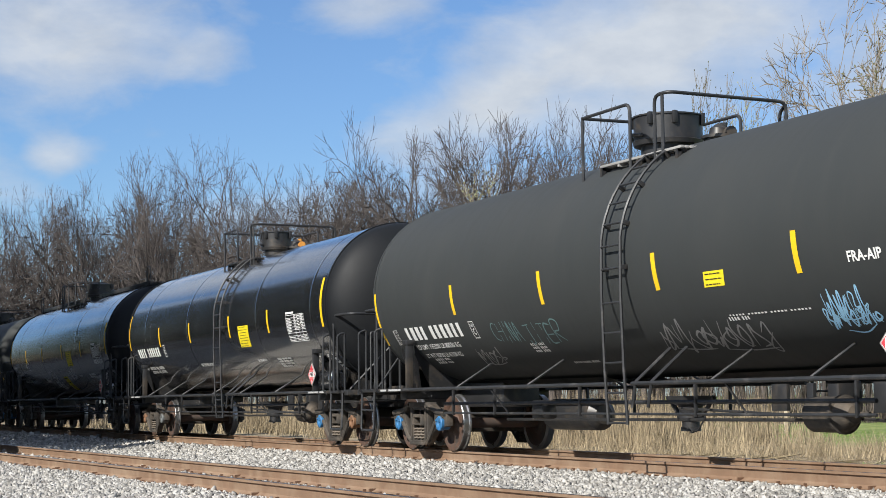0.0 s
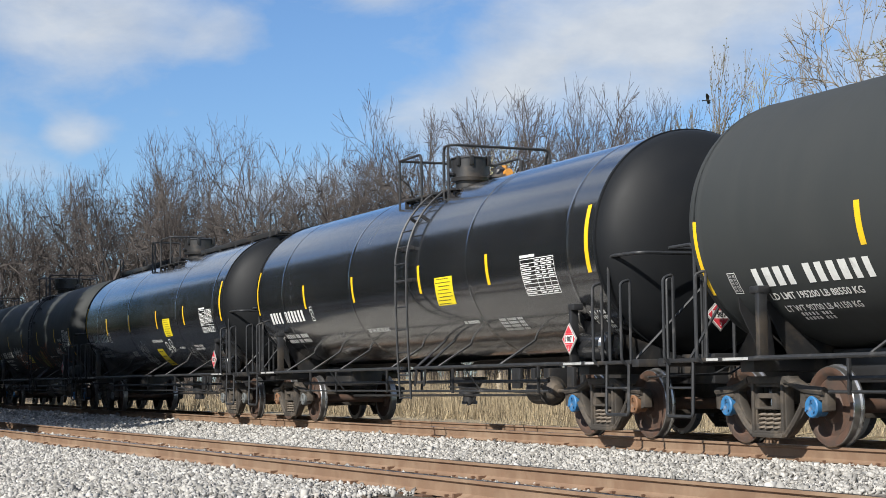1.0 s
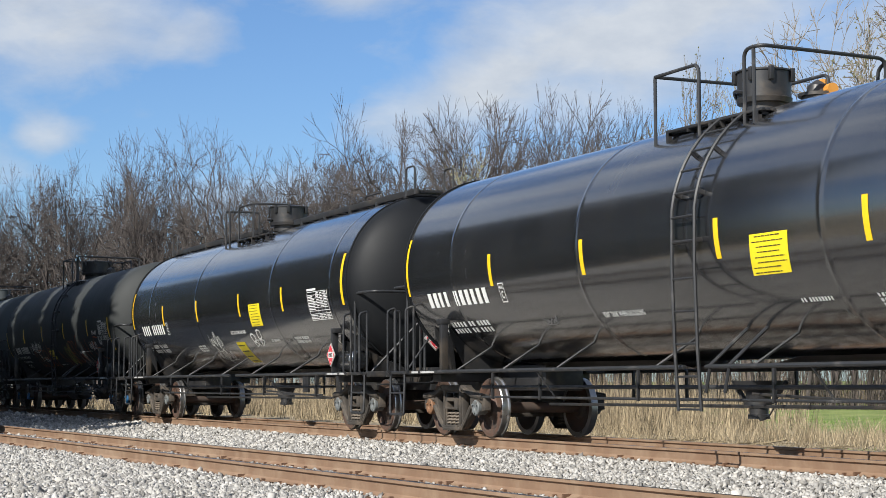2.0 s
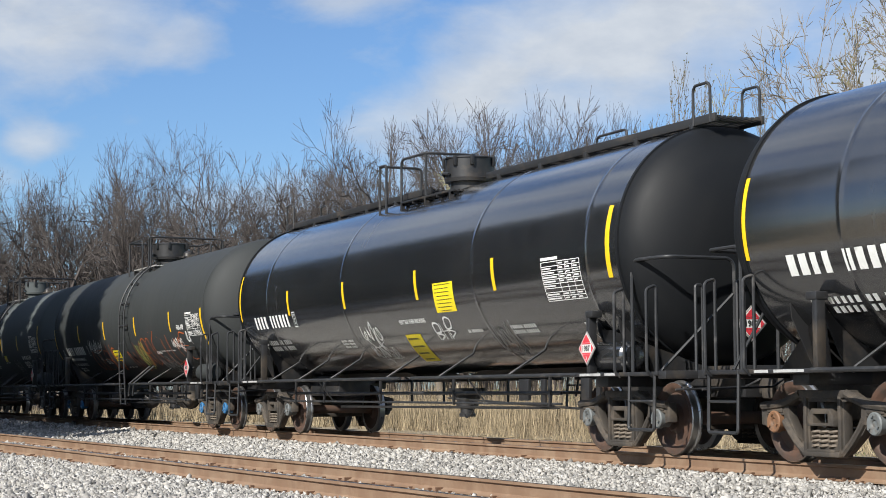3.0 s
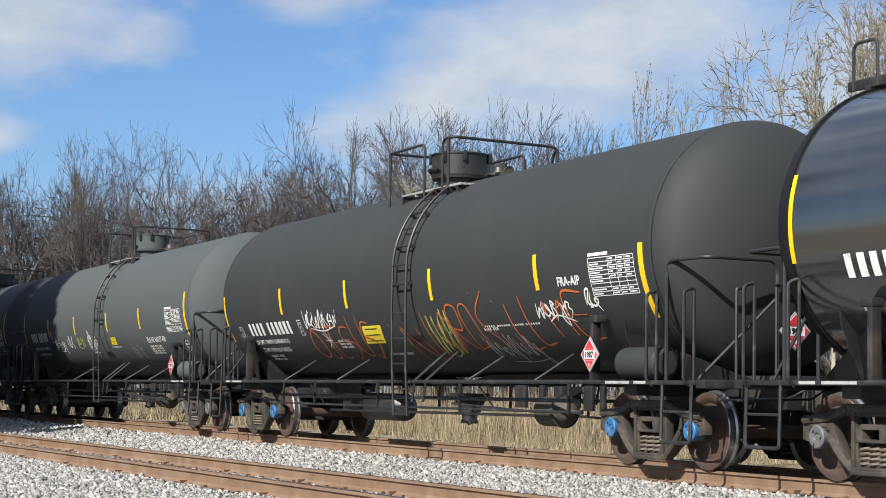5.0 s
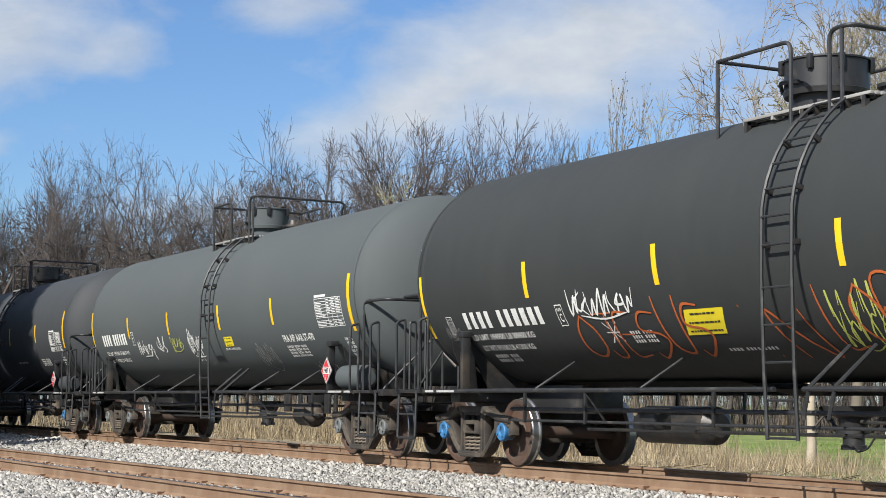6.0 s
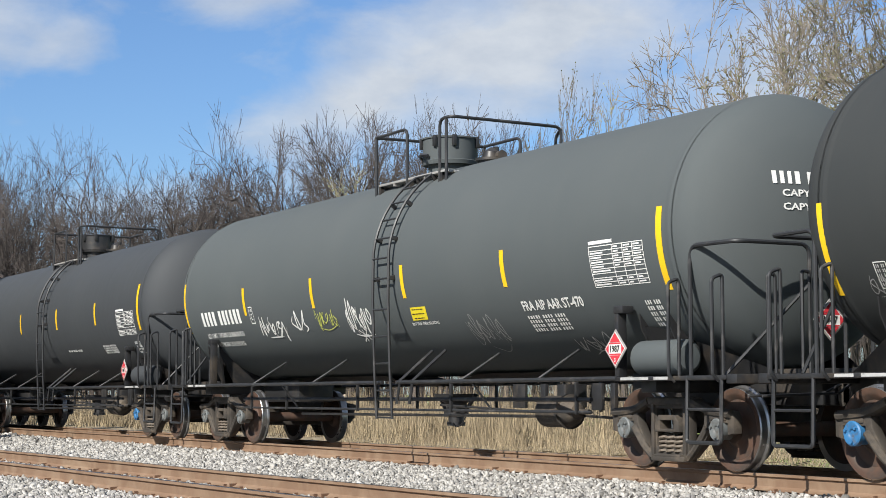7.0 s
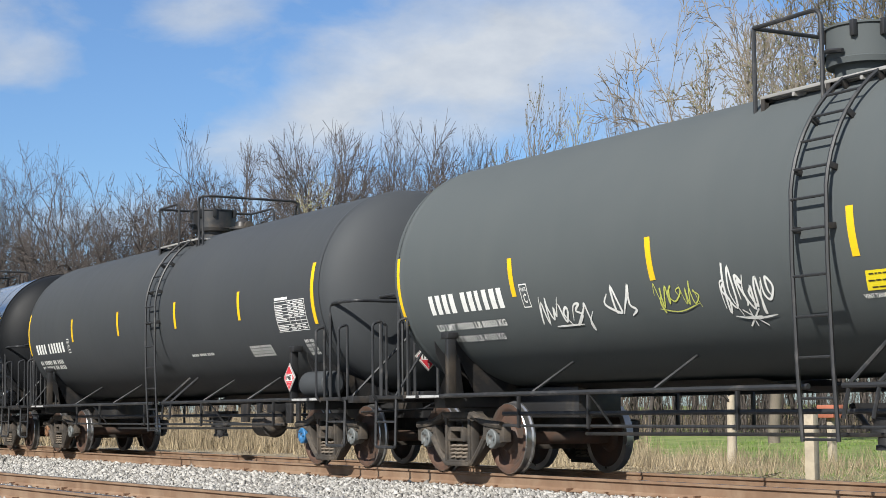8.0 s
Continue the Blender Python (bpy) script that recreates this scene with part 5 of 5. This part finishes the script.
def under_gear(car, kind):
    """Outlet, pipes, brake gear and side rails under and along the tank."""
    for s in (-1, 1):
        lx = kind["lx"]
        part("side_rail", pipe([(-6.6, s * 1.5, DECK - 0.02), (lx - 0.24, s * 1.5, DECK - 0.02)], 0.028, 8), PIPE, car)
        part("side_rail", pipe([(lx + 0.24, s * 1.5, DECK - 0.02), (6.6, s * 1.5, DECK - 0.02)], 0.028, 8), PIPE, car)
        for x in kind.get("braces", (-4.45, -1.98, 2.88, 4.86)):
            part("side_brace", pipe([(x, s * 1.5, DECK - 0.05), (x, s * 1.48, DECK), (x + 0.0, s * 0.86, 1.42)], 0.02, 6), PIPE, car)
    # a pad along the bottom of the shell
    bm = bmesh.new()
    prof = [(-6.6, 0.0), (-5.4, 0.09), (-1.5, 0.10), (-0.9, 0.20), (0.9, 0.20), (1.5, 0.10), (5.4, 0.09), (6.6, 0.0)]
    rows = []
    for x, d in prof:
        rows.append([bm.verts.new((x, y, TANK_Z - TANK_R + 0.10 - d - 0.05 + 0.35 * y * y)) for y in (-0.45, -0.3, -0.1, 0.1, 0.3, 0.45)])
    for a, b in zip(rows, rows[1:]):
        for j in range(5):
            bm.faces.new((a[j], a[j + 1], b[j + 1], b[j]))
    bmesh.ops.solidify(bm, geom=bm.faces[:], thickness=-0.06)
    part("bottom_pad", bm, FRAME, car)
    outlet = part("bottom_outlet", lathe([(0.86, 0.34), (0.80, 0.32), (0.72, 0.17), (0.62, 0.15), (0.60, 0.19), (0.56, 0.19), (0.55, 0.12), (0.44, 0.12), (0.43, 0.14), (0.38, 0.14), (0.38, 0.0)], 20, "Z"), FRAME, car, "black bottom outlet valve with cap", pose(0, 0, 0))
    part("cap_chain", pipe([(0.10, -0.10, 0.42), (0.2, -0.12, 0.36), (0.35, -0.1, 0.40), (0.5, -0.08, 0.58)], 0.012, 5, 0.05), FRAME, outlet)
    part("skid", pipe([(-0.55, 0, 0.84), (-0.3, 0, 0.60), (0.3, 0, 0.60), (0.6, 0, 0.84)], 0.035, 6), FRAME, outlet)
    for s in (-1, 1):
        for z, r in ((0.78, 0.026), (0.63, 0.018)) if s < 0 else ((0.78, 0.026),):
            part("train_pipe", pipe([(-5.6, s * 1.2, z), (5.6, s * 1.2, z)], r, 8), PIPE, car)
        for x in (-5.2, -3.65, -0.9, 2.1, 5.3):
            part("pipe_hanger", shared("hanger", lambda: box(-0.02, 0.02, -0.02, 0.02, 0.60, 1.02, bevel=0.004), FRAME), None, car, at=pose(x, s * 1.22, 0))
    # brake cylinder, reservoir and rods
    x = kind.get("cyl", 4.5)
    if not kind.get("walkway"):
        cyl = part("brake_cylinder", lathe([(-0.38, 0.0), (-0.38, 0.12), (-0.34, 0.20), (0.14, 0.20), (0.15, 0.22), (0.19, 0.22), (0.20, 0.19), (0.36, 0.10), (0.38, 0.03), (0.62, 0.03), (0.62, 0.0)], 24, "X"), TRUCK, car, "grimy brake cylinder", pose(x, -0.92, 0.63))
        part("cylinder_bracket", box(-0.1, 0.1, -0.02, 0.3, 0.05, 0.34), FRAME, cyl)
    for dx, w, h in ((-0.95, 0.30, 0.28), (0.9, 0.22, 0.30), (-0.35, 0.12, 0.35), (1.25, 0.1, 0.35)):
        part("bracket_plate", box(x + dx - w / 2, x + dx + w / 2, -1.0, -0.95, 0.95 - h, 0.98, bevel=0.006), FRAME, car)
    if kind.get("reservoir"):
        part("reservoir", lathe([(-0.85, 0.0), (-0.94, 0.14), (-0.74, 0.24), (0.74, 0.24), (0.84, 0.14), (0.85, 0.0)], 24, "X"), FRAME, car, "black air reservoir with rounded ends", pose(-3.45, 0.1, 0.60))
        part("valve_block", box(-2.55, -2.2, -1.15, -0.9, 0.55, 0.82, bevel=0.03), FRAME, car)
    part("brake_rod", pipe([(-5.0, -0.35, 0.52), (4.2, -0.5, 0.56)], 0.022, 6), FRAME, car)
    part("brake_rod", pipe([(1.2, -0.9, 0.70), (5.6, -0.75, 0.55)], 0.018, 6), FRAME, car)
    for s in (-1, 1):   # dummy rails that steady the lower pipes
        part("pipe_stay", pipe([(s * 3.2, -1.2, 0.63), (s * 3.2, -1.5, DECK - 0.04)], 0.014, 6), PIPE, car)
    part("equalising_tank", lathe([(-0.48, 0.0), (-0.46, 0.14), (-0.40, 0.20), (0.40, 0.20), (0.46, 0.14), (0.48, 0.0)], 20, "X"), kind["paint"], car, "short cylinder tank on the end deck", pose(7.15, -1.22, 1.25))


def tank_car(kind):
    car = tagged(new("tank_car"), kind["label"], "tank car", "cars of the train")
    paint, lx = kind["paint"], kind["lx"]
    part("tank_shell", shared("shell" + paint.name, lambda: shell_bm(kind["seams"], kind["lip"]), paint), None, car)
    for s in (-1, 1):
        part("tank_head", shared("head" + kind["head"].name, lambda: head_bm(kind["lip"]), kind["head"]), None, car, at=pose(s * (SHELL - 0.004), 0, TANK_Z, 0, 0, 0 if s > 0 else 180))
    top_works(car, lx, kind.get("walkway", False), kind.get("valve", False), paint if kind.get("pale_hatch") else FRAME, kind["hatch"], kind["posts"], kind["back"])
    if not kind.get("walkway"):
        side_ladder(car, lx, True)
    side_ladder(car, lx, False)
    end_gear(car, 1, "plain", True, kind["placard"])
    end_gear(car, -1, "brake", False)
    under_gear(car, kind)
    st, se = kind["stripe"], kind["end_stripe"]
    for x in kind["stripes"]:
        film("reflective_stripe", car, YELLOW, x - 0.05, x + 0.05, st - 0.475, st, label="yellow reflective stripe")
    for x in (-7.74, 7.52):
        film("reflective_stripe", car, YELLOW, x - 0.055, x + 0.055, se - 0.94, se, label="long yellow reflective stripe")
    sets = truck(car, 1, kind["caps"][1]) + truck(car, -1, kind["caps"][0])
    return car, sets


GREY2, BLUE2 = (CAP_GREY, CAP_GREY), (CAP_BLUE, CAP_BLUE)
CHAR = "flat charcoal rail tank car with sprayed graffiti"
K_G = dict(back=1.15, placard=6.3, paint=MATTE, head=MATTE, hatch=0.48, posts=(-1.19, 0.16, 0.81), lx=0.8, seams=(-7.7, 7.7), lip=False, stripe=-0.04, end_stripe=0.01, stripes=(-4.53, -1.47, 1.70, 4.70), caps=(BLUE2, BLUE2), reservoir=True, label="flat charcoal rail tank car with grey and blue graffiti")
K_T = dict(back=0.6, placard=6.87, braces=(-5.9, -4.3, -2.63, 0.0, 2.13, 4.54), paint=GLOSS, head=SHADED_HEAD, hatch=0.34, posts=(-0.85, 0.2, 1.2), lx=0.9, seams=(-5.99, -1.94, 3.46, 6.93), lip=True, stripe=0.06, end_stripe=0.51, stripes=(-4.62, -1.80, 1.46, 4.22), caps=((CAP_RUST, CAP_GREY), (CAP_BLUE, CAP_RUST)), valve=True, cyl=5.0, label="glossy black jacketed rail tank car with orange valve")
K_S = dict(K_T, back=0.6, hatch=0.42, posts=(-1.7, -1.4, -0.72), lx=0.85, walkway=True, valve=False, stripes=(-4.79, -1.86, 1.34, 4.16), seams=(-5.99, -1.94, 3.46, 6.93), caps=(GREY2, (CAP_GREY, CAP_GREY)), label="glossy black rail tank car with top running board")
K_N = dict(K_G, stripes=(-4.67, -1.62, 1.66, 4.92), stripe=0.02, end_stripe=0.0, caps=(BLUE2, BLUE2), label="flat charcoal rail tank car with orange and white graffiti")
K_U = dict(back=0.85, placard=6.58, paint=SLATE, head=SLATE, hatch=0.42, posts=(-0.82, 0.23, 1.26), lx=0.76, seams=(-7.7, 7.7), lip=False, stripe=0.0, end_stripe=0.23, stripes=(-4.83, -1.96, 1.22, 4.06), caps=((CAP_GREY, CAP_GREY), (CAP_GREY, CAP_GREY)), pale_hatch=True, label="faded slate grey rail tank car with white tags")
K_X = dict(K_U, paint=DULL, head=DULL, lx=0.6, stripe=0.15, end_stripe=0.41, stripes=(-4.54, -1.57, 1.61, 4.61), caps=((CAP_RUST, CAP_GREY), (CAP_BLUE, CAP_GREY)), pale_hatch=False, label="weathered black rail tank car")
K_P = dict(K_S, walkway=False, posts=(-0.85, 0.2, 1.2), label="glossy black rail tank car far down the train")
KINDS = (K_G, K_T, K_S, K_N, K_U, K_X, K_P, K_T, K_N)
CENTRES = (-20.3, -38.4, -56.7, -74.85, -92.8, -110.9, -129.0, -147.1, -165.2)
CARS = [(*tank_car(k), x) for k, x in zip(KINDS, CENTRES)]
CG, CT, CS, CN, CU, CX = [c[0] for c in CARS[:6]]


# ---- lettering and paint on the cars ----
def plate_box(car, x, s):
    bm = bmesh.new()
    for a in ((x, x + 0.17, s - 0.30, s - 0.285), (x, x + 0.17, s - 0.015, s), (x, x + 0.012, s - 0.285, s - 0.015), (x + 0.158, x + 0.17, s - 0.285, s - 0.015)):
        add_patch(bm, skin, *a, 0.005)
    add_text(bm, skin, "PLATE", x + 0.03, x + 0.14, s - 0.09, s - 0.045, 0.006)
    add_text(bm, skin, "C", x + 0.05, x + 0.12, s - 0.24, s - 0.12, 0.006)
    part("plate_mark", bm, WHITE, car, "white boxed plate letter")


def weights(car, x, s, lines):
    for k, line in enumerate(lines):
        stencil(car, line, x + 0.12 * k, x + (1.75 if k == 0 else 1.55) + 0.0 * k, s - 0.19 * k - 0.10, s - 0.19 * k)


# number x0, x1, s0, s1; each character a plain bar
for car, x0, x1, s0, s1, seed in ((CG, -6.75, -4.43, -0.88, -0.64, 1), (CT, -7.02, -4.80, -0.66, -0.42, 2), (CS, -6.92, -4.84, -0.63, -0.38, 3), (CN, -6.62, -4.36, -0.83, -0.58, 4), (CU, -6.98, -5.05, -0.60, -0.34, 5), (CX, -7.28, -5.18, -0.52, -0.30, 6)):
    bars(car, x0, x1, s0, s1, (4, 6), seed, fill=1.0, label="white car mark and number as plain bars")
plate_box(CG, -4.16, -0.64)
plate_box(CT, -4.43, -0.38)
plate_box(CS, -4.67, -0.35)
plate_box(CN, -4.06, -0.58)
plate_box(CU, -4.68, -0.33)
plate_box(CX, -5.0, -0.25)
weights(CG, -6.62, -0.97, ("LD LMT 195200 LB 88550 KG", "LT WT 90700 LB 41150 KG"))
weights(CN, -6.62, -0.92, ("LD LMT 194900 LB 88400 KG", "LT WT 91100 LB 41300 KG"))
weights(CU, -6.98, -0.74, ("LD LMT 195500 LB 88650 KG", "LT WT 90500 LB 41050 KG"))
bars(CG, -6.3, -5.7, -1.42, -1.27, (5, 3), 11, rows=2)
bars(CN, -6.35, -5.7, -1.45, -1.27, (5, 3), 12, rows=2)
bars(CT, -6.9, -5.2, -1.17, -0.92, (2, 5, 2, 4), 13, rows=2)
bars(CS, -6.9, -5.3, -1.17, -0.88, (2, 5, 2, 4), 14, rows=2, mat=FADED)
bars(CX, -7.3, -5.6, -0.92, -0.66, (2, 5, 2, 4), 15, rows=2)

# notices
notice(CT, (2.03, 2.76, -0.66, -0.19, 0.10), 1)
notice(CS, (1.93, 2.67, -0.66, -0.19, 0.08), 2)
notice(CG, (2.75, 3.19, -0.55, -0.36, 0.05), 3, 3)
notice(CN, (-1.45, -0.70, -1.12, -0.78, 0.17), 4, 3)
notice(CU, (1.21, 1.67, -0.82, -0.62, 0.06), 5, 3)
notice(CS, (0.0, 0.61, -1.66, -1.0, 0.25), 6, 4)

# painted outlines where a placard may hang, and small data plates
def outline_box(car, corners, slant, t=0.016, label="white painted outline box"):
    x0, x1, s0, s1 = corners
    bm = bmesh.new()
    add_patch(bm, skin, x0, x1, s0, s0 + t, 0.005)
    add_patch(bm, skin, x0 + slant, x1 + slant, s1 - t, s1, 0.005)
    for x in (x0, x1 - t):
        add_patch(bm, skin, x, x + t, s0 + t, s1 - t, 0.005, slant)
    part("outline_box", bm, WHITE, car, label)


outline_box(CT, (6.42, 6.78, -1.30, -1.02), -0.10)
outline_box(CS, (6.42, 6.78, -1.30, -1.02), -0.10)
for car, x, s in ((CG, -7.28, -0.66), (CN, -7.16, -0.62)):
    outline_box(car, (x, x + 0.17, s - 0.28, s), 0.0, 0.010, "small white ruled data plate")
    bars(car, x + 0.025, x + 0.15, s - 0.26, s - 0.02, (2, 2), 61, rows=5, mat=FADED)

# qualification tables
for car, x0, x1 in ((CT, 5.42, 6.5), (CS, 5.68, 6.76), (CN, 6.3, 7.36), (CU, 6.1, 7.2), (CX, 6.1, 7.22)):
    test_table(car, x0, x1, -0.66 if car in (CT, CS) else -0.60, -0.12, int(x0 * 100))

# words that can be read
stencil(CG, "FRA-AIP", 5.59, 6.16, -0.46, -0.34)
stencil(CN, "FRA-AIP", 5.47, 6.04, -0.43, -0.31)
stencil(CU, "FRA AIP AAR ST-470", 4.3, 5.71, -0.82, -0.68)
stencil(CS, "VENT TANK WHEN UNLOADING", 0.29, 1.34, -0.80, -0.72)
stencil(CT, "VENT TANK WHEN UNLOADING", -1.74, -0.68, -1.05, -0.96)
stencil(CU, "VENT TANK WHEN UNLOADING", 1.13, 1.94, -0.90, -0.85)

# small print
for car, x0, x1, s0, s1, rows, groups, seed in (
        (CT, 2.68, 3.27, -1.05, -0.97, 1, (2, 8), 21), (CT, 4.0, 4.85, -1.24, -0.98, 4, (4, 5, 3), 22), (CT, 7.0, 7.45, -1.42, -0.98, 5, (3, 4), 23),
        (CS, 2.68, 3.2, -1.06, -0.98, 1, (2, 8), 24), (CS, 4.15, 4.95, -1.14, -0.96, 2, (6, 6), 25), (CS, -2.72, -2.15, -1.2, -1.0, 3, (4, 4), 26),
        (CU, 4.3, 5.2, -1.14, -0.88, 4, (5, 4, 4), 27), (CU, 6.95, 7.25, -1.18, -0.80, 5, (3, 3), 28),
        (CG, -2.5, -2.05, -1.3, -1.1, 3, (4, 4), 29), (CG, -1.75, -1.0, -1.60, -1.53, 1, (4, 4, 4), 30), (CG, 3.0, 4.65, -0.92, -0.95, 1, (5, 6, 5, 6), 31), (CG, 2.95, 3.4, -1.02, -0.95, 1, (4, 3), 32),
        (CN, 3.0, 4.65, -0.90, -0.94, 1, (5, 6, 5, 6), 33), (CN, 2.95, 3.4, -1.0, -0.93, 1, (4, 3), 34), (CN, -2.6, -2.1, -1.2, -1.0, 3, (4, 4), 35), (CN, -0.9, 0.0, -1.40, -1.33, 1, (4, 4, 4), 36),
        (CX, 1.95, 3.0, -0.90, -0.83, 1, (4, 4, 4), 37), (CX, 4.65, 5.55, -1.0, -0.78, 4, (5, 5), 38), (CX, 6.85, 7.2, -1.05, -0.75, 4, (3, 3), 39)):
    bars(car, x0, x1, s0, s1, groups, seed, rows=rows)

# writing on the end heads
for car, seed in ((CU, 41), (CS, 42), (CT, 43)):
    e = end_skin(1)
    bars(car, -0.68, 0.30, 0.44, 0.58, (4, 6), seed, place=e, fill=1.0, label="white car mark and number as plain bars")
    stencil(car, "CAPY 30320", -0.58, 0.15, 0.30, 0.38, e)
    stencil(car, "CAPY 114 774", -0.58, 0.27, 0.15, 0.23, e)

# sprayed tags
scrawl(CG, -4.6, -3.7, -1.5, -1.12, GREY_PAINT, 1, 5, 0.045, 0.2, "white-grey sprayed tag")
sprayed(CG, "CHINA", -3.45, -2.55, -1.05, -0.76, TEAL_PAINT, 2, 0.026, "thin teal sprayed letters", 0.05)
sprayed(CG, "JITER", -2.4, -1.3, -1.10, -0.78, TEAL_PAINT, 3, 0.026, "thin teal sprayed letters", 0.05)
scrawl(CG, 1.05, 2.4, -1.45, -0.95, GREY_PAINT, 4, 5, 0.05, 0.15, "grey sprayed tag")
scrawl(CG, 2.3, 3.6, -1.5, -1.0, GREY_PAINT, 5, 5, 0.05, 0.15, "grey sprayed tag")
scrawl(CG, 4.75, 5.7, -1.25, -0.94, BLUE_PAINT, 6, 7, 0.04, 0.1, "pale blue sprayed tag")
scrawl(CG, 4.85, 5.6, -1.1, -0.72, BLUE_PAINT, 7, 5, 0.035, 0.1, "pale blue sprayed tag")
scrawl(CT, -3.5, -3.05, -1.1, -0.98, GREY_PAINT, 8, 4, 0.018, 0.1, "small grey tag")
scrawl(CS, -1.55, -0.75, -1.15, -0.68, WHITE, 9, 4, 0.045, 0.1, "white sprayed tag", 0.3)
scrawl(CS, -1.65, -0.65, -1.55, -1.15, WHITE, 10, 7, 0.03, 0.1, "white sprayed tag", 0.4)
sprayed(CS, "BHB", 1.53, 2.25, -1.15, -0.85, WHITE, 11, 0.03, "white sprayed letters", 0.05)
scrawl(CS, 3.35, 4.2, -1.5, -0.85, GREY_PAINT, 12, 5, 0.03, 0.1, "grey sprayed tag")
scrawl(CN, -3.75, -2.25, -0.80, -0.38, WHITE, 13, 6, 0.05, 0.1, "white sprayed tag")
sprayed(CN, ("STAR",), -3.1, -2.75, -1.15, -0.88, WHITE, 14, 0.03, "white sprayed star")
sprayed(CN, "OJESUS", -3.75, -0.9, -1.45, -0.72, ORANGE_PAINT, 15, 0.036, "orange sprayed letters", 0.0)
sprayed(CN, "IN", -0.3, 1.0, -1.50, -0.75, ORANGE_PAINT, 16, 0.034, "orange sprayed letters", -0.25)
scrawl(CN, 1.15, 1.95, -1.3, -0.62, LIME_PAINT, 17, 5, 0.035, 0.1, "yellow sprayed tag", 0.5)
sprayed(CN, "LORD", 1.15, 2.95, -1.35, -0.62, ORANGE_PAINT, 18, 0.034, "orange sprayed letters", -0.1)
sprayed(CN, "KILL", 3.0, 4.9, -1.30, -0.48, ORANGE_PAINT, 19, 0.034, "orange sprayed letters", -0.15)
scrawl(CN, 2.8, 4.2, -1.62, -1.05, FADED, 20, 8, 0.04, -0.2, "white sprayed tag", 0.5)
scrawl(CN, 4.7, 5.65, -0.88, -0.58, WHITE, 21, 5, 0.05, 0.05, "white sprayed tag")
sprayed(CN, "ME", 5.05, 6.25, -1.2, -0.62, ORANGE_PAINT, 22, 0.034, "orange sprayed letters", -0.25)
scrawl(CN, 5.98, 6.4, -0.82, -0.48, WHITE, 23, 2, 0.05, 0.1, "white sprayed sign", 1.0)
scrawl(CN, -7.3, -6.85, -1.0, -0.75, GREY_PAINT, 24, 4, 0.02, 0.1, "small grey tag")
scrawl(CU, -4.46, -3.3, -0.92, -0.52, WHITE, 25, 5, 0.05, 0.15, "white sprayed tag")
scrawl(CU, -2.95, -2.45, -0.95, -0.44, WHITE, 26, 2, 0.05, 0.1, "white sprayed sign", 1.0)
scrawl(CU, -2.05, -1.25, -0.80, -0.50, LIME_PAINT, 27, 5, 0.03, 0.05, "lime sprayed letters", 0.4)
scrawl(CU, -0.95, -0.1, -0.94, -0.42, WHITE, 28, 6, 0.05, 0.1, "white sprayed tag")
sprayed(CU, ("STAR",), -0.68, -0.38, -1.12, -0.90, WHITE, 29, 0.03, "white sprayed star")
scrawl(CU, 2.7, 3.6, -1.3, -0.78, GREY_PAINT, 30, 6, 0.025, -0.1, "thin grey tag")
scrawl(CU, 4.95, 5.85, -1.55, -1.2, FADED, 31, 4, 0.035, 0.1, "faded white sprayed letters", 0.3)


# ---- a crow crosses above the wood ----
def crow():
    b = tagged(new("crow"), "small black bird gliding above the trees", "bird")
    part("body", lathe([(-0.22, 0.0), (-0.18, 0.05), (0.0, 0.075), (0.15, 0.05), (0.2, 0.03), (0.26, 0.0)], 10, "X"), FEATHER, b)
    bm = bmesh.new()
    bm.faces.new([bm.verts.new(p) for p in ((-0.2, -0.03, 0), (-0.2, 0.03, 0), (-0.42, 0.09, 0), (-0.42, -0.09, 0))])
    bmesh.ops.solidify(bm, geom=bm.faces[:], thickness=0.01)
    part("tail", bm, FEATHER, b)
    for s in (-1, 1):
        bm = bmesh.new()
        bm.faces.new([bm.verts.new(p) for p in ((0.1, s * 0.04, 0.02), (0.16, s * 0.3, 0.10), (0.02, s * 0.6, 0.16), (-0.1, s * 0.5, 0.13), (-0.1, s * 0.04, 0.02))])
        bmesh.ops.solidify(bm, geom=bm.faces[:], thickness=0.012)
        part("wing", bm, FEATHER, b)
    b.scale = (0.62, 0.62, 0.62)
    return b


BIRD = crow()


def travel(t):
    """How far the train has come, in metres."""
    return 9.952 * t - 0.01162 * (t - 4) ** 2


def motions():
    step = 2 / FPS
    times = [k * step for k in range(121)]
    for car, sets, x in CARS:
        walk(car, [(0.5 * k, pose(x + travel(0.5 * k), TRACK_Y, 0)) for k in range(17)])
        for axle, ax in sets:
            walk(axle, [(t, pose(ax, 0, WHEEL_R, 0, math.degrees(travel(t) / WHEEL_R), 0)) for t in times])
    bx, by = polar(-56.4, 80)
    walk(BIRD, [(t, pose(bx + 2.8 * (t - 1.5), by + 4.1 * (t - 1.5), EYE + z, -35, 0, 50)) for t, z in ((0.0, 9.8), (1.0, 12.6), (1.5, 13.3), (4.0, 13.8), (8.0, 14.0))])


motions()
